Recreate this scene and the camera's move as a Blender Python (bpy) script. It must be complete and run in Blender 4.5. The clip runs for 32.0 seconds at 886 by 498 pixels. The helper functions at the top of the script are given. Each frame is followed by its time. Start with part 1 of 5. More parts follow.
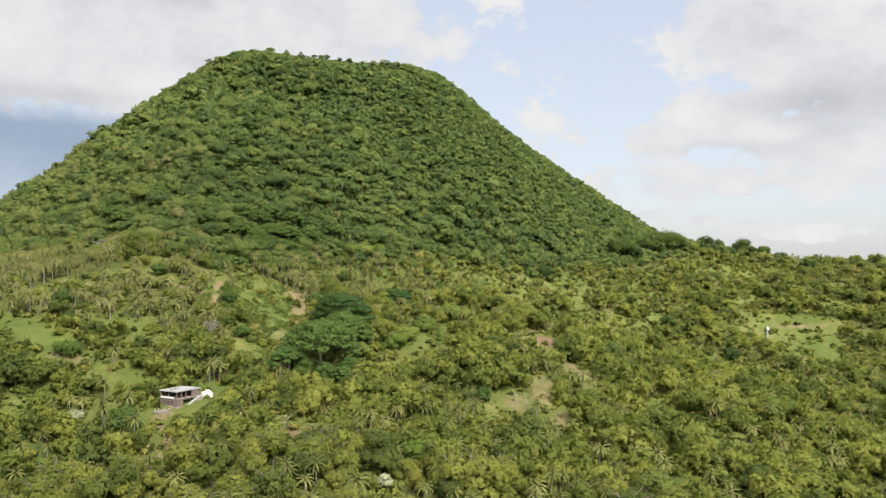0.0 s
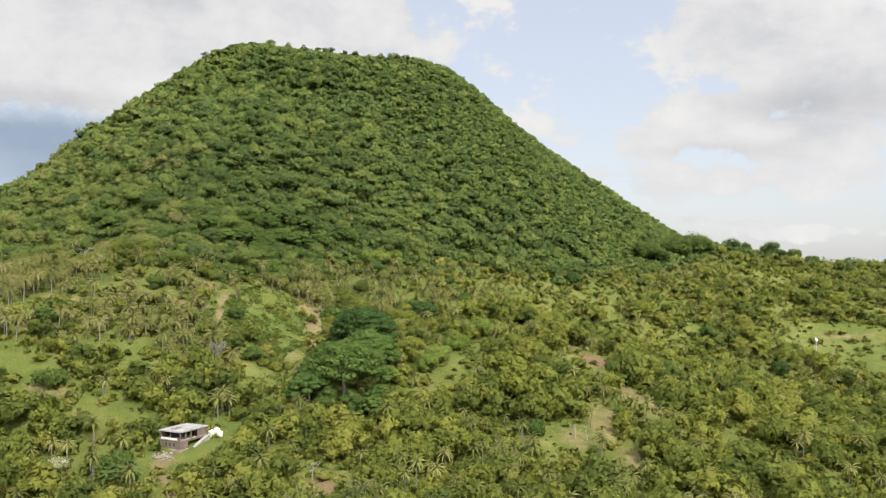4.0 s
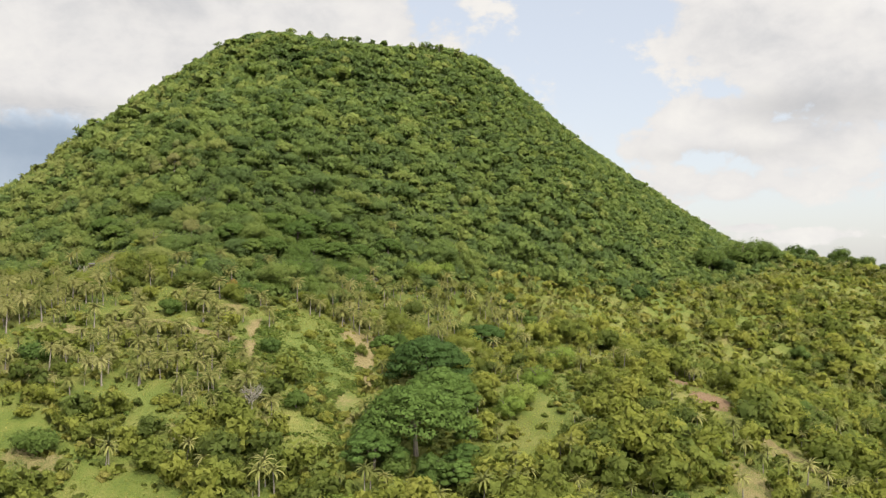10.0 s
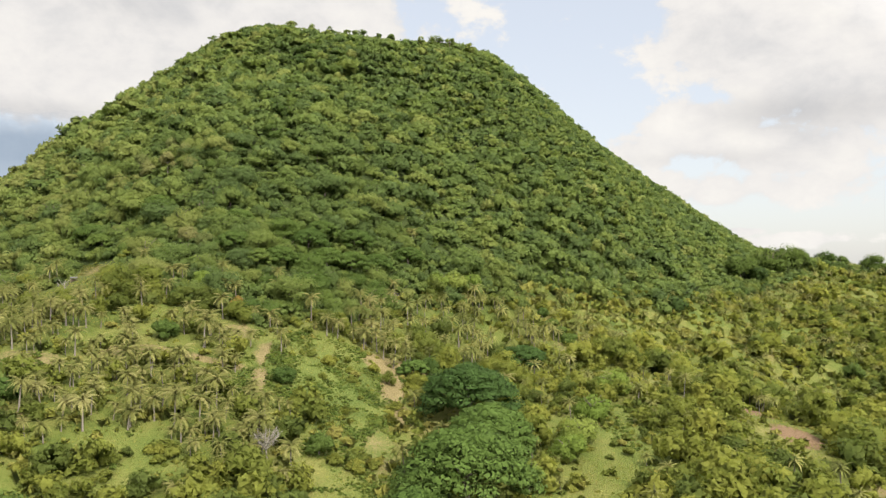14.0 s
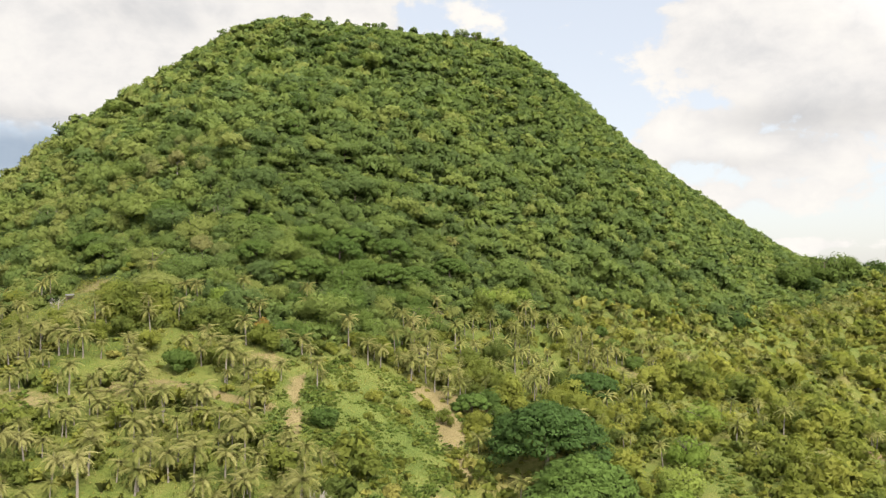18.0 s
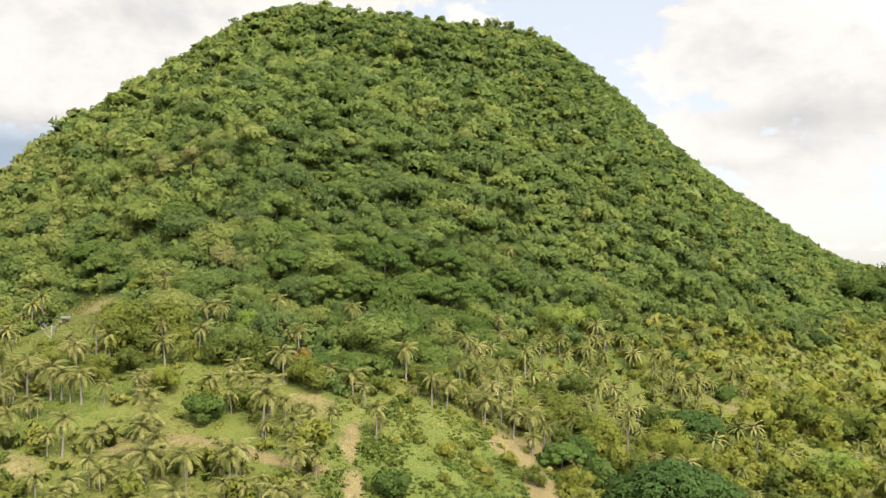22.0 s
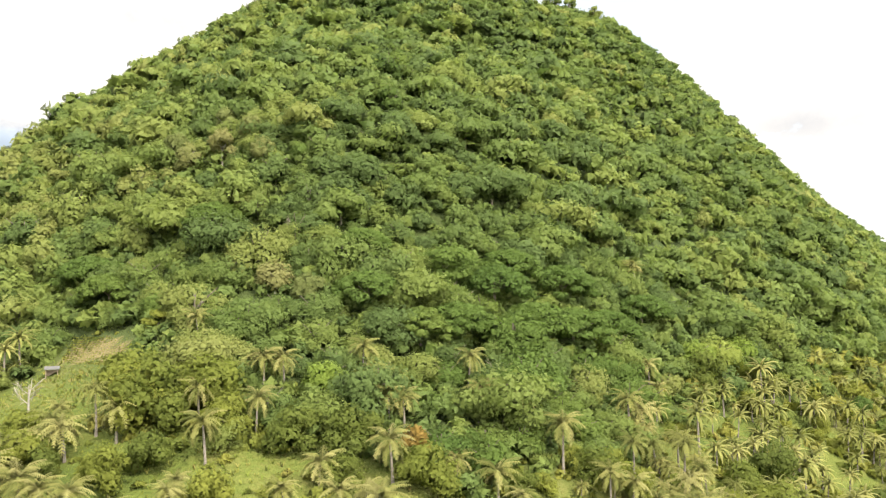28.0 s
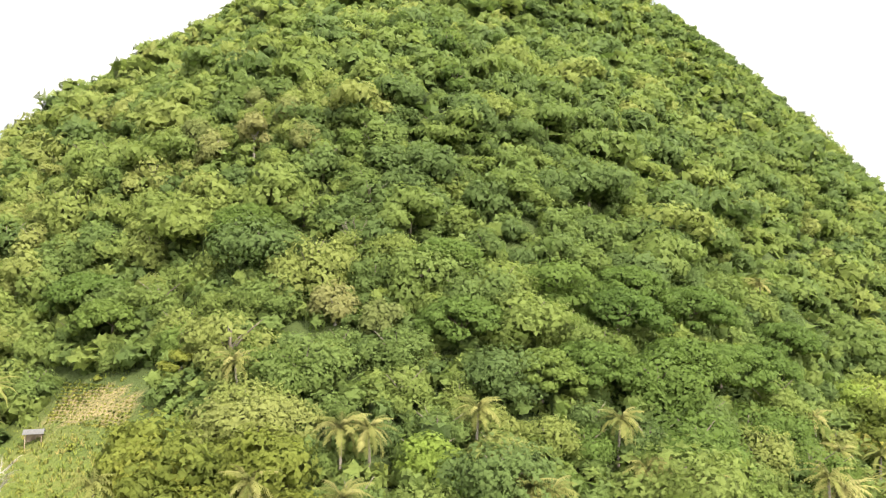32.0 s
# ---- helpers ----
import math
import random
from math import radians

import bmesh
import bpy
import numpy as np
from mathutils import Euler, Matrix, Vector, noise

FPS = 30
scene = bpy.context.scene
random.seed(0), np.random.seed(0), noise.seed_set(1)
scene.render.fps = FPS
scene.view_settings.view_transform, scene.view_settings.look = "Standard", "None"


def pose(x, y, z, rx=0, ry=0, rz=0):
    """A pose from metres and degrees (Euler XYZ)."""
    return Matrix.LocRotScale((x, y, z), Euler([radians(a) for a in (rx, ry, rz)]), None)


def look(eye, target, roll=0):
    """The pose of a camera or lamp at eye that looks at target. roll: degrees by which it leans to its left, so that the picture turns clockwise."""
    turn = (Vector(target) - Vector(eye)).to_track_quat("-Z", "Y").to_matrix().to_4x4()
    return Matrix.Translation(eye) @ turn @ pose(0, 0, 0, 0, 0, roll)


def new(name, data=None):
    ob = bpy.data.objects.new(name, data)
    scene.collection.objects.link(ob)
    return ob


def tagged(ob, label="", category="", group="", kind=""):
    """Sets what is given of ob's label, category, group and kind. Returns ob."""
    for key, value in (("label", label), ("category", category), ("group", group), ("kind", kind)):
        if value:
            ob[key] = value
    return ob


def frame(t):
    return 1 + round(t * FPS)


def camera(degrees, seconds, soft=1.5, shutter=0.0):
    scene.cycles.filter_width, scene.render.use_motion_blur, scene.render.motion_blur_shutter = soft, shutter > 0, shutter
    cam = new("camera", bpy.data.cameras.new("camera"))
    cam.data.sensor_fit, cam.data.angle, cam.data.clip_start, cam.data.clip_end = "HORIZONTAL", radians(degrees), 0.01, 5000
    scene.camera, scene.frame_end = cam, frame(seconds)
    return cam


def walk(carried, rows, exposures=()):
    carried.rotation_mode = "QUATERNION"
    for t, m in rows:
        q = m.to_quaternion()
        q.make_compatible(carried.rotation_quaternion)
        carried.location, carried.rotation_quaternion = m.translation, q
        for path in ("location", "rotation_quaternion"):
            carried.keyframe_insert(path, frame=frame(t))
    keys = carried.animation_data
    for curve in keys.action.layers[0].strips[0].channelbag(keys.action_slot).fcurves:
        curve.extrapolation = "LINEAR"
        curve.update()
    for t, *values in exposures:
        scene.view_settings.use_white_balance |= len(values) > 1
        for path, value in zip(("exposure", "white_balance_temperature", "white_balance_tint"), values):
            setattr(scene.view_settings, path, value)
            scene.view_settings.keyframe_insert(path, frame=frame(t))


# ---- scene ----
# ---- camera ----
cam = camera(58.5, 32.0, soft=1.12)

# seconds, x, y, z, yaw to the left, pitch up, lean to the left
PATH = [
    (0.0, 0.00, 0.00, 115.00, -0.000, 1.203, 0.561),
    (1.0, -4.75, 11.33, 116.07, -0.002, 1.176, 0.489),
    (2.0, -9.48, 22.57, 117.06, -0.030, 1.232, 0.410),
    (3.0, -14.12, 33.68, 117.89, -0.587, 1.258, 0.322),
    (3.5, -16.44, 39.19, 118.27, -0.645, 1.294, 0.287),
    (5.5, -25.72, 61.11, 119.66, -0.473, 1.466, 0.208),
    (6.0, -28.03, 66.62, 120.05, -0.465, 1.485, 0.194),
    (7.0, -32.65, 77.69, 120.94, -0.430, 1.539, 0.164),
    (8.0, -37.19, 88.76, 121.90, -0.400, 1.577, 0.118),
    (9.0, -41.61, 99.74, 122.87, -0.364, 1.622, 0.056),
    (10.0, -45.84, 110.52, 123.82, -0.388, 1.678, 0.011),
    (11.0, -49.86, 120.99, 124.71, -0.693, 1.770, -0.035),
    (12.0, -53.74, 131.15, 125.51, -0.962, 1.855, -0.100),
    (13.0, -57.57, 141.12, 126.26, -0.998, 1.960, -0.123),
    (14.0, -61.42, 151.06, 127.01, -1.117, 2.059, -0.165),
    (14.5, -63.40, 156.10, 127.40, -1.180, 2.112, -0.182),
    (16.5, -71.61, 176.54, 129.05, -1.157, 2.342, -0.211),
    (17.0, -73.75, 181.69, 129.50, -1.129, 2.396, -0.210),
    (18.0, -78.20, 192.07, 130.46, -1.079, 2.511, -0.204),
    (19.0, -82.73, 202.55, 131.51, -1.084, 2.604, -0.189),
    (20.0, -87.27, 213.14, 132.63, -1.047, 2.666, -0.189),
    (21.0, -91.76, 223.80, 133.81, -1.055, 2.688, -0.215),
    (22.0, -96.22, 234.53, 135.03, -1.064, 2.722, -0.229),
    (23.0, -100.69, 245.31, 136.19, -1.056, 2.780, -0.204),
    (24.0, -105.18, 256.11, 137.24, -1.098, 2.803, -0.184),
    (25.0, -109.66, 266.90, 138.23, -1.083, 2.873, -0.154),
    (25.5, -111.90, 272.27, 138.70, -1.057, 2.912, -0.140),
    (27.5, -120.83, 293.54, 140.53, -1.035, 3.097, -0.115),
    (28.0, -123.03, 298.78, 140.98, -1.013, 3.116, -0.112),
    (29.0, -127.33, 309.09, 141.95, -0.983, 3.192, -0.095),
    (30.0, -131.54, 319.19, 142.98, -0.963, 3.275, -0.044),
    (31.0, -135.75, 329.14, 144.07, -0.963, 3.357, 0.053),
    (32.0, -139.94, 339.01, 145.17, -1.026, 3.434, 0.171),
]


def flight(x, y, z, yaw, pitch, lean):
    return pose(x, y, z, 0, 0, yaw) @ pose(0, 0, 0, 90 + pitch) @ pose(0, 0, 0, 0, 0, lean)


walk(cam, [(r[0], flight(*r[1:])) for r in PATH], exposures=[(0, 0.54, 6450, 10), (9, 0.58, 6750, 10), (19, 0.78, 6900, 10), (25, 0.98, 7000, 10), (32, 1.40, 6950, 10)])

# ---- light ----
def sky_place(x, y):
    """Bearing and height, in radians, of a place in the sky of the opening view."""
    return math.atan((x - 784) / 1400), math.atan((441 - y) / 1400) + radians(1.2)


SUN_AZ, SUN_EL = radians(147), radians(48)
SUN_WAY = Vector((math.sin(SUN_AZ) * math.cos(SUN_EL), math.cos(SUN_AZ) * math.cos(SUN_EL), math.sin(SUN_EL)))
world = bpy.data.worlds.new("world")
scene.world = world
world.use_nodes = True
wt = world.node_tree
wt.nodes.clear()


def wire(tree, kind, *inputs, **settings):
    """A node with its inputs linked or set in order; keys set its properties."""
    n = tree.nodes.new(kind)
    for key, value in settings.items():
        setattr(n, key, value)
    for i, v in enumerate(inputs):
        if v is None:
            continue
        if isinstance(v, bpy.types.NodeSocket):
            tree.links.new(v, n.inputs[i])
        else:
            n.inputs[i].default_value = v
    return n


def calc(tree, op, a, b=0.0, c=0.0, clamp=False):
    return wire(tree, "ShaderNodeMath", a, b, c, operation=op, use_clamp=clamp).outputs[0]


def ramp(tree, fac, stops, interpolation="LINEAR"):
    n = wire(tree, "ShaderNodeValToRGB", fac)
    n.color_ramp.interpolation = interpolation
    e = n.color_ramp.elements
    while len(e) < len(stops):
        e.new(0.5)
    for el, (p, c) in zip(e, stops):
        el.position, el.color = p, (*c, 1)
    return n.outputs[0]


def blend(tree, fac, a, b, mode="MIX"):
    n = tree.nodes.new("ShaderNodeMix")
    n.data_type, n.blend_type = "RGBA", mode
    for i, v in ((0, fac), (6, a), (7, b)):
        if isinstance(v, bpy.types.NodeSocket):
            tree.links.new(v, n.inputs[i])
        else:
            n.inputs[i].default_value = v if i == 0 else (*v, 1)
    return n.outputs[2]


def noise_of(tree, vector, scale, detail=4.0, rough=0.55, distortion=0.0):
    n = tree.nodes.new("ShaderNodeTexNoise")
    tree.links.new(vector, n.inputs["Vector"])
    n.inputs["Scale"].default_value, n.inputs["Detail"].default_value = scale, detail
    n.inputs["Roughness"].default_value, n.inputs["Distortion"].default_value = rough, distortion
    return n.outputs["Fac"]


sky = wire(wt, "ShaderNodeTexSky", sky_type="NISHITA", sun_disc=False, sun_elevation=SUN_EL, sun_rotation=SUN_AZ, altitude=100, air_density=1.0, dust_density=2.5, ozone_density=1.0)
way = wire(wt, "ShaderNodeTexCoord").outputs["Generated"]
sep = wire(wt, "ShaderNodeSeparateXYZ", way)
az = calc(wt, "ARCTAN2", sep.outputs[0], sep.outputs[1])
el = calc(wt, "ARCSINE", sep.outputs[2])
flatmap = wire(wt, "ShaderNodeCombineXYZ", az, calc(wt, "MULTIPLY", el, 1.45), 0.0).outputs[0]
billow = noise_of(wt, flatmap, 12.0, 8.0, 0.60, 0.15)
fine = noise_of(wt, flatmap, 3.2, 4.0, 0.5)
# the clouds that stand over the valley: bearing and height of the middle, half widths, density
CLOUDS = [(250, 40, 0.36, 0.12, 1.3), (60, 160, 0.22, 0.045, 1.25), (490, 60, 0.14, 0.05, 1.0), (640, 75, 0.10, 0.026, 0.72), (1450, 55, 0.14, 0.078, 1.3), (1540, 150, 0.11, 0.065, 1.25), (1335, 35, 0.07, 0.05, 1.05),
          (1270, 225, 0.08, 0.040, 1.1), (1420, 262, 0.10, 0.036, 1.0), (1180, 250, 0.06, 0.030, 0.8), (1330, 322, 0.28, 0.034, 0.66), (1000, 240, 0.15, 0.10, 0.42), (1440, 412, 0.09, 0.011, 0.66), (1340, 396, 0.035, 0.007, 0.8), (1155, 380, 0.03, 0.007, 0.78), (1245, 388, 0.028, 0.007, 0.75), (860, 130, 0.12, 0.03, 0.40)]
cover = None
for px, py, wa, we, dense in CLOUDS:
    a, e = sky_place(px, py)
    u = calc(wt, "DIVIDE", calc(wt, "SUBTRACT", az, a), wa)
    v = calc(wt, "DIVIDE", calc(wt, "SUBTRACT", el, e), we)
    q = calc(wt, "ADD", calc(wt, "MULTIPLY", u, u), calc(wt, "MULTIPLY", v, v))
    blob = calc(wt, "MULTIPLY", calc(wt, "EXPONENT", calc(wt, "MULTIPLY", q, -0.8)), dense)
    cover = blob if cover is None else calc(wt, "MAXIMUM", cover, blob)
# elsewhere broken cloud all round
wide = calc(wt, "MULTIPLY", calc(wt, "GREATER_THAN", calc(wt, "ABSOLUTE", az), 0.75), 0.55)
cover = calc(wt, "MAXIMUM", cover, wide)
edge = calc(wt, "ADD", cover, calc(wt, "MULTIPLY", calc(wt, "SUBTRACT", billow, 0.5), 1.9))
mask = wire(wt, "ShaderNodeMapRange", edge, 0.36, 0.60, 0.0, 1.0, interpolation_type="SMOOTHSTEP").outputs[0]
shade = wire(wt, "ShaderNodeMapRange", calc(wt, "ADD", billow, calc(wt, "MULTIPLY", fine, 0.6)), 0.55, 1.05, 0.0, 1.0).outputs[0]
cloud = ramp(wt, shade, [(0.0, (0.70, 0.715, 0.75)), (0.45, (0.85, 0.85, 0.865)), (1.0, (0.97, 0.965, 0.95))])
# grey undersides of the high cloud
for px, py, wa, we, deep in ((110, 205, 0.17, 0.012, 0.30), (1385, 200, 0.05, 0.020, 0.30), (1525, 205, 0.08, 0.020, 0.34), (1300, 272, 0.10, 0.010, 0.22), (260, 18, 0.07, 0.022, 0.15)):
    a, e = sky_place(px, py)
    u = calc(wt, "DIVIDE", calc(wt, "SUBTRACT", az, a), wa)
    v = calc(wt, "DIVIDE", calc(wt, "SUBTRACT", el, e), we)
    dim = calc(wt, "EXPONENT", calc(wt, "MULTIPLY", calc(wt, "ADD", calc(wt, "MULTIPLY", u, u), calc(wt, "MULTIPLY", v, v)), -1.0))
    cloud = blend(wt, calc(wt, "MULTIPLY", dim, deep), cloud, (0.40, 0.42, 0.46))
# unseen cloud glow round the sun, behind the camera, added as fill light
toward = wire(wt, "ShaderNodeVectorMath", way, tuple(SUN_WAY), operation="DOT_PRODUCT").outputs["Value"]
sun_side_fill = wire(wt, "ShaderNodeMapRange", toward, -0.1, 1.0, 1.0, 5.1).outputs[0]
haze = wire(wt, "ShaderNodeMapRange", el, 0.0, 0.42, 1.0, 0.0, interpolation_type="SMOOTHSTEP").outputs[0]
bg_sky = wire(wt, "ShaderNodeBackground", sky.outputs[0], 0.05)
veil = blend(wt, haze, (0.79, 0.835, 0.91), (0.88, 0.89, 0.91))
bg_veil = wire(wt, "ShaderNodeBackground", veil, calc(wt, "MULTIPLY", sun_side_fill, 0.43))
bg_air = wire(wt, "ShaderNodeAddShader", bg_sky.outputs[0], bg_veil.outputs[0])
bg_cloud = wire(wt, "ShaderNodeBackground", cloud, calc(wt, "MULTIPLY", sun_side_fill, 0.63))
mixed = wire(wt, "ShaderNodeMixShader", mask, bg_air.outputs[0], bg_cloud.outputs[0])
wire(wt, "ShaderNodeOutputWorld", mixed.outputs[0])

sun = new("sun", bpy.data.lights.new("sun", "SUN"))
sun.data.energy, sun.data.angle, sun.data.color = 3.55, radians(4.0), (1.0, 0.94, 0.84)
sun.matrix_world = look(SUN_WAY * 900 + Vector((0, 400, 100)), (0, 400, 100))

# ---- materials ----
def material(name):
    m = bpy.data.materials.new(name)
    m.use_nodes = True
    t = m.node_tree
    t.nodes.clear()
    return m, t


def finish(t, shader, bump=None):
    wire(t, "ShaderNodeOutputMaterial", shader)


def surface(t, colour, roughness=0.8, metallic=0.0, bump=None, specular=0.3):
    p = t.nodes.new("ShaderNodeBsdfPrincipled")
    for key, v in (("Base Color", colour), ("Roughness", roughness), ("Metallic", metallic), ("Specular IOR Level", specular), ("Normal", bump)):
        if v is None:
            continue
        if isinstance(v, bpy.types.NodeSocket):
            t.links.new(v, p.inputs[key])
        else:
            p.inputs[key].default_value = (*v, 1) if isinstance(v, tuple) else v
    return p.outputs[0]


def bumped(t, fac, strength, distance):
    n = wire(t, "ShaderNodeBump", strength, distance)
    t.links.new(fac, n.inputs["Height"])
    return n.outputs[0]


def foliage(name, stops, patch=0.35, glow=0.42, spread=0.5, soft=10.0, ragged=0.57, drift=0.018):
    """Leaves: a hue for each plant, drifting over the slope, and a lighter or darker tone for each spray."""
    m, t = material(name)
    place = wire(t, "ShaderNodeNewGeometry")
    tint = wire(t, "ShaderNodeAttribute", attribute_name="tint").outputs["Fac"]
    own = wire(t, "ShaderNodeObjectInfo").outputs["Random"]
    broad = noise_of(t, place.outputs["Position"], drift, 3.0, 0.6)
    v = calc(t, "ADD", tint, calc(t, "MULTIPLY", own, calc(t, "SUBTRACT", 1.0, calc(t, "CEIL", tint))))
    v = calc(t, "ADD", calc(t, "MULTIPLY", calc(t, "SUBTRACT", v, 0.5), spread * 2), 0.5)
    v = calc(t, "ADD", v, calc(t, "MULTIPLY", calc(t, "SUBTRACT", broad, 0.5), patch * 2), clamp=True)
    colour = ramp(t, v, stops)
    isle = wire(t, "ShaderNodeMapRange", place.outputs["Random Per Island"], 0.0, 1.0, 0.94, 1.06).outputs[0]
    mottled = wire(t, "ShaderNodeMapRange", noise_of(t, place.outputs["Position"], 0.9, 3.0, 0.6), 0.3, 0.7, 0.88, 1.12).outputs[0]
    tone = calc(t, "MULTIPLY", isle, mottled)
    grey = wire(t, "ShaderNodeCombineXYZ", tone, tone, tone).outputs[0]
    colour = wire(t, "ShaderNodeVectorMath", colour, grey, operation="MULTIPLY").outputs[0]
    puff = wire(t, "ShaderNodeAttribute", attribute_name="puff").outputs["Vector"]
    puff = wire(t, "ShaderNodeVectorTransform", puff, vector_type="NORMAL", convert_from="OBJECT", convert_to="WORLD").outputs[0]
    facing = wire(t, "ShaderNodeVectorMath", wire(t, "ShaderNodeVectorMath", puff, (soft, soft, soft), operation="MULTIPLY").outputs[0], place.outputs["Normal"], operation="ADD").outputs[0]
    facing = wire(t, "ShaderNodeVectorMath", facing, operation="NORMALIZE").outputs[0]
    solid = surface(t, colour, 0.7, specular=0.08, bump=facing)
    thin = wire(t, "ShaderNodeBsdfTranslucent", wire(t, "ShaderNodeVectorMath", colour, (1.05, 1.15, 0.72), operation="MULTIPLY").outputs[0]).outputs[0]
    leaf = wire(t, "ShaderNodeMixShader", glow, solid, thin).outputs[0]
    if ragged:
        # the gaps between the leaves of a spray
        gaps = calc(t, "GREATER_THAN", noise_of(t, place.outputs["Position"], 12.0, 2.0, 0.65), ragged)
        leaf = wire(t, "ShaderNodeMixShader", gaps, leaf, wire(t, "ShaderNodeBsdfTransparent").outputs[0]).outputs[0]
    finish(t, leaf)
    return m


def weathered(name, dark, light, scale=3.0, roughness=0.85, strength=0.4, distance=0.05, metallic=0.0, stretch=(1, 1, 1)):
    m, t = material(name)
    at = wire(t, "ShaderNodeTexCoord").outputs["Object"]
    at = wire(t, "ShaderNodeMapping", at, None, None, stretch).outputs[0]
    big, small = noise_of(t, at, scale, 4.0, 0.6), noise_of(t, at, scale * 9, 3.0, 0.6)
    fac = calc(t, "ADD", calc(t, "MULTIPLY", big, 0.7), calc(t, "MULTIPLY", small, 0.3))
    fac = wire(t, "ShaderNodeMapRange", fac, 0.32, 0.68, 0.0, 1.0).outputs[0]
    finish(t, surface(t, ramp(t, fac, [(0, dark), (1, light)]), roughness, metallic, bumped(t, small, strength, distance)))
    return m


FOREST_LEAF = foliage("forest_leaf", [(0.0, (0.074, 0.108, 0.034)), (0.3, (0.104, 0.143, 0.039)), (0.6, (0.136, 0.170, 0.044)), (0.82, (0.155, 0.181, 0.050)), (1.0, (0.172, 0.188, 0.058))], 0.14)
VALLEY_LEAF = foliage("valley_leaf", [(0.0, (0.080, 0.104, 0.025)), (0.3, (0.132, 0.153, 0.031)), (0.6, (0.181, 0.194, 0.039)), (0.85, (0.210, 0.212, 0.044)), (1.0, (0.220, 0.216, 0.052))], 0.40, 0.50, drift=0.03)
RAIN_LEAF = foliage("rain_tree_leaf", [(0.0, (0.040, 0.074, 0.018)), (0.5, (0.057, 0.096, 0.021)), (1.0, (0.076, 0.119, 0.025))], 0.2, 0.22)
DARK_LEAF = foliage("dark_tree_leaf", [(0.0, (0.036, 0.061, 0.014)), (0.5, (0.050, 0.080, 0.016)), (1.0, (0.070, 0.099, 0.020))], 0.2, 0.22)
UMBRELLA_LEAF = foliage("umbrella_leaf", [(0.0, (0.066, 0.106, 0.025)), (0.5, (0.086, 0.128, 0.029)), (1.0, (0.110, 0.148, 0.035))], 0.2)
LIME_LEAF = foliage("lime_leaf", [(0.0, (0.112, 0.164, 0.030)), (0.5, (0.146, 0.196, 0.038)), (1.0, (0.178, 0.212, 0.048))], 0.2)
RUST_LEAF = foliage("rust_leaf", [(0.0, (0.170, 0.094, 0.028)), (0.5, (0.215, 0.118, 0.034)), (1.0, (0.210, 0.145, 0.040))], 0.2)
PALE_LEAF = foliage("pale_leaf", [(0.0, (0.240, 0.250, 0.130)), (0.5, (0.340, 0.345, 0.210)), (1.0, (0.420, 0.420, 0.280))], 0.2)
FROND = foliage("palm_frond", [(0.0, (0.106, 0.119, 0.032)), (0.4, (0.158, 0.164, 0.047)), (0.75, (0.205, 0.201, 0.067)), (1.0, (0.244, 0.231, 0.089))], 0.2, 0.3, ragged=0)
BANANA_LEAF = foliage("banana_leaf", [(0.0, (0.062, 0.098, 0.024)), (1.0, (0.098, 0.135, 0.034))], 0.2, ragged=0)
SCRUB = foliage("scrub_leaf", [(0.0, (0.102, 0.126, 0.027)), (0.4, (0.151, 0.168, 0.034)), (0.75, (0.199, 0.202, 0.044)), (1.0, (0.231, 0.214, 0.060))], 0.30)
GRASS = foliage("grass_blade", [(0.0, (0.117, 0.157, 0.027)), (0.4, (0.158, 0.189, 0.034)), (0.75, (0.212, 0.210, 0.050)), (1.0, (0.283, 0.229, 0.085))], 0.40, 0.35, soft=6.0, ragged=0)
BARK = weathered("bark", (0.060, 0.048, 0.036), (0.210, 0.180, 0.140), 1.2, stretch=(3, 3, 0.6))
PALE_BARK = weathered("pale_bark", (0.150, 0.135, 0.112), (0.300, 0.278, 0.240), 1.2, stretch=(3, 3, 0.6))
PALM_BARK = weathered("palm_bark", (0.085, 0.074, 0.058), (0.215, 0.190, 0.155), 2.0, stretch=(0.6, 0.6, 5))
CONCRETE = weathered("concrete", (0.220, 0.212, 0.198), (0.430, 0.420, 0.398), 0.6)
BARE_WALL = weathered("bare_brick_wall", (0.080, 0.058, 0.047), (0.165, 0.122, 0.098), 0.9)
WHITE_PAINT = weathered("white_paint", (0.420, 0.405, 0.380), (0.700, 0.690, 0.660), 0.8, 0.6, 0.2)
TANK_WHITE = weathered("tank_plastic", (0.400, 0.405, 0.345), (0.540, 0.540, 0.465), 0.7, 0.35, 0.1)
# near-black colour that stands for the shade inside rooms and openings
INSIDE_SHADE = weathered("inside_shade_paint", (0.030, 0.028, 0.026), (0.060, 0.056, 0.050), 1.0)
STEEL = weathered("galvanised_steel", (0.330, 0.340, 0.350), (0.520, 0.530, 0.540), 2.0, 0.45, 0.1, metallic=0.7)
TIMBER = weathered("timber", (0.100, 0.075, 0.050), (0.240, 0.190, 0.130), 1.5)
PLINTH = weathered("earthy_stone", (0.150, 0.125, 0.095), (0.300, 0.255, 0.200), 0.8)
STONE = weathered("rubble_stone", (0.115, 0.100, 0.085), (0.240, 0.212, 0.180), 1.1)
BOULDER = weathered("boulder_stone", (0.085, 0.075, 0.062), (0.190, 0.170, 0.145), 0.9)
ROOF_SLAB = weathered("stained_roof_slab", (0.150, 0.144, 0.135), (0.285, 0.277, 0.262), 0.5)


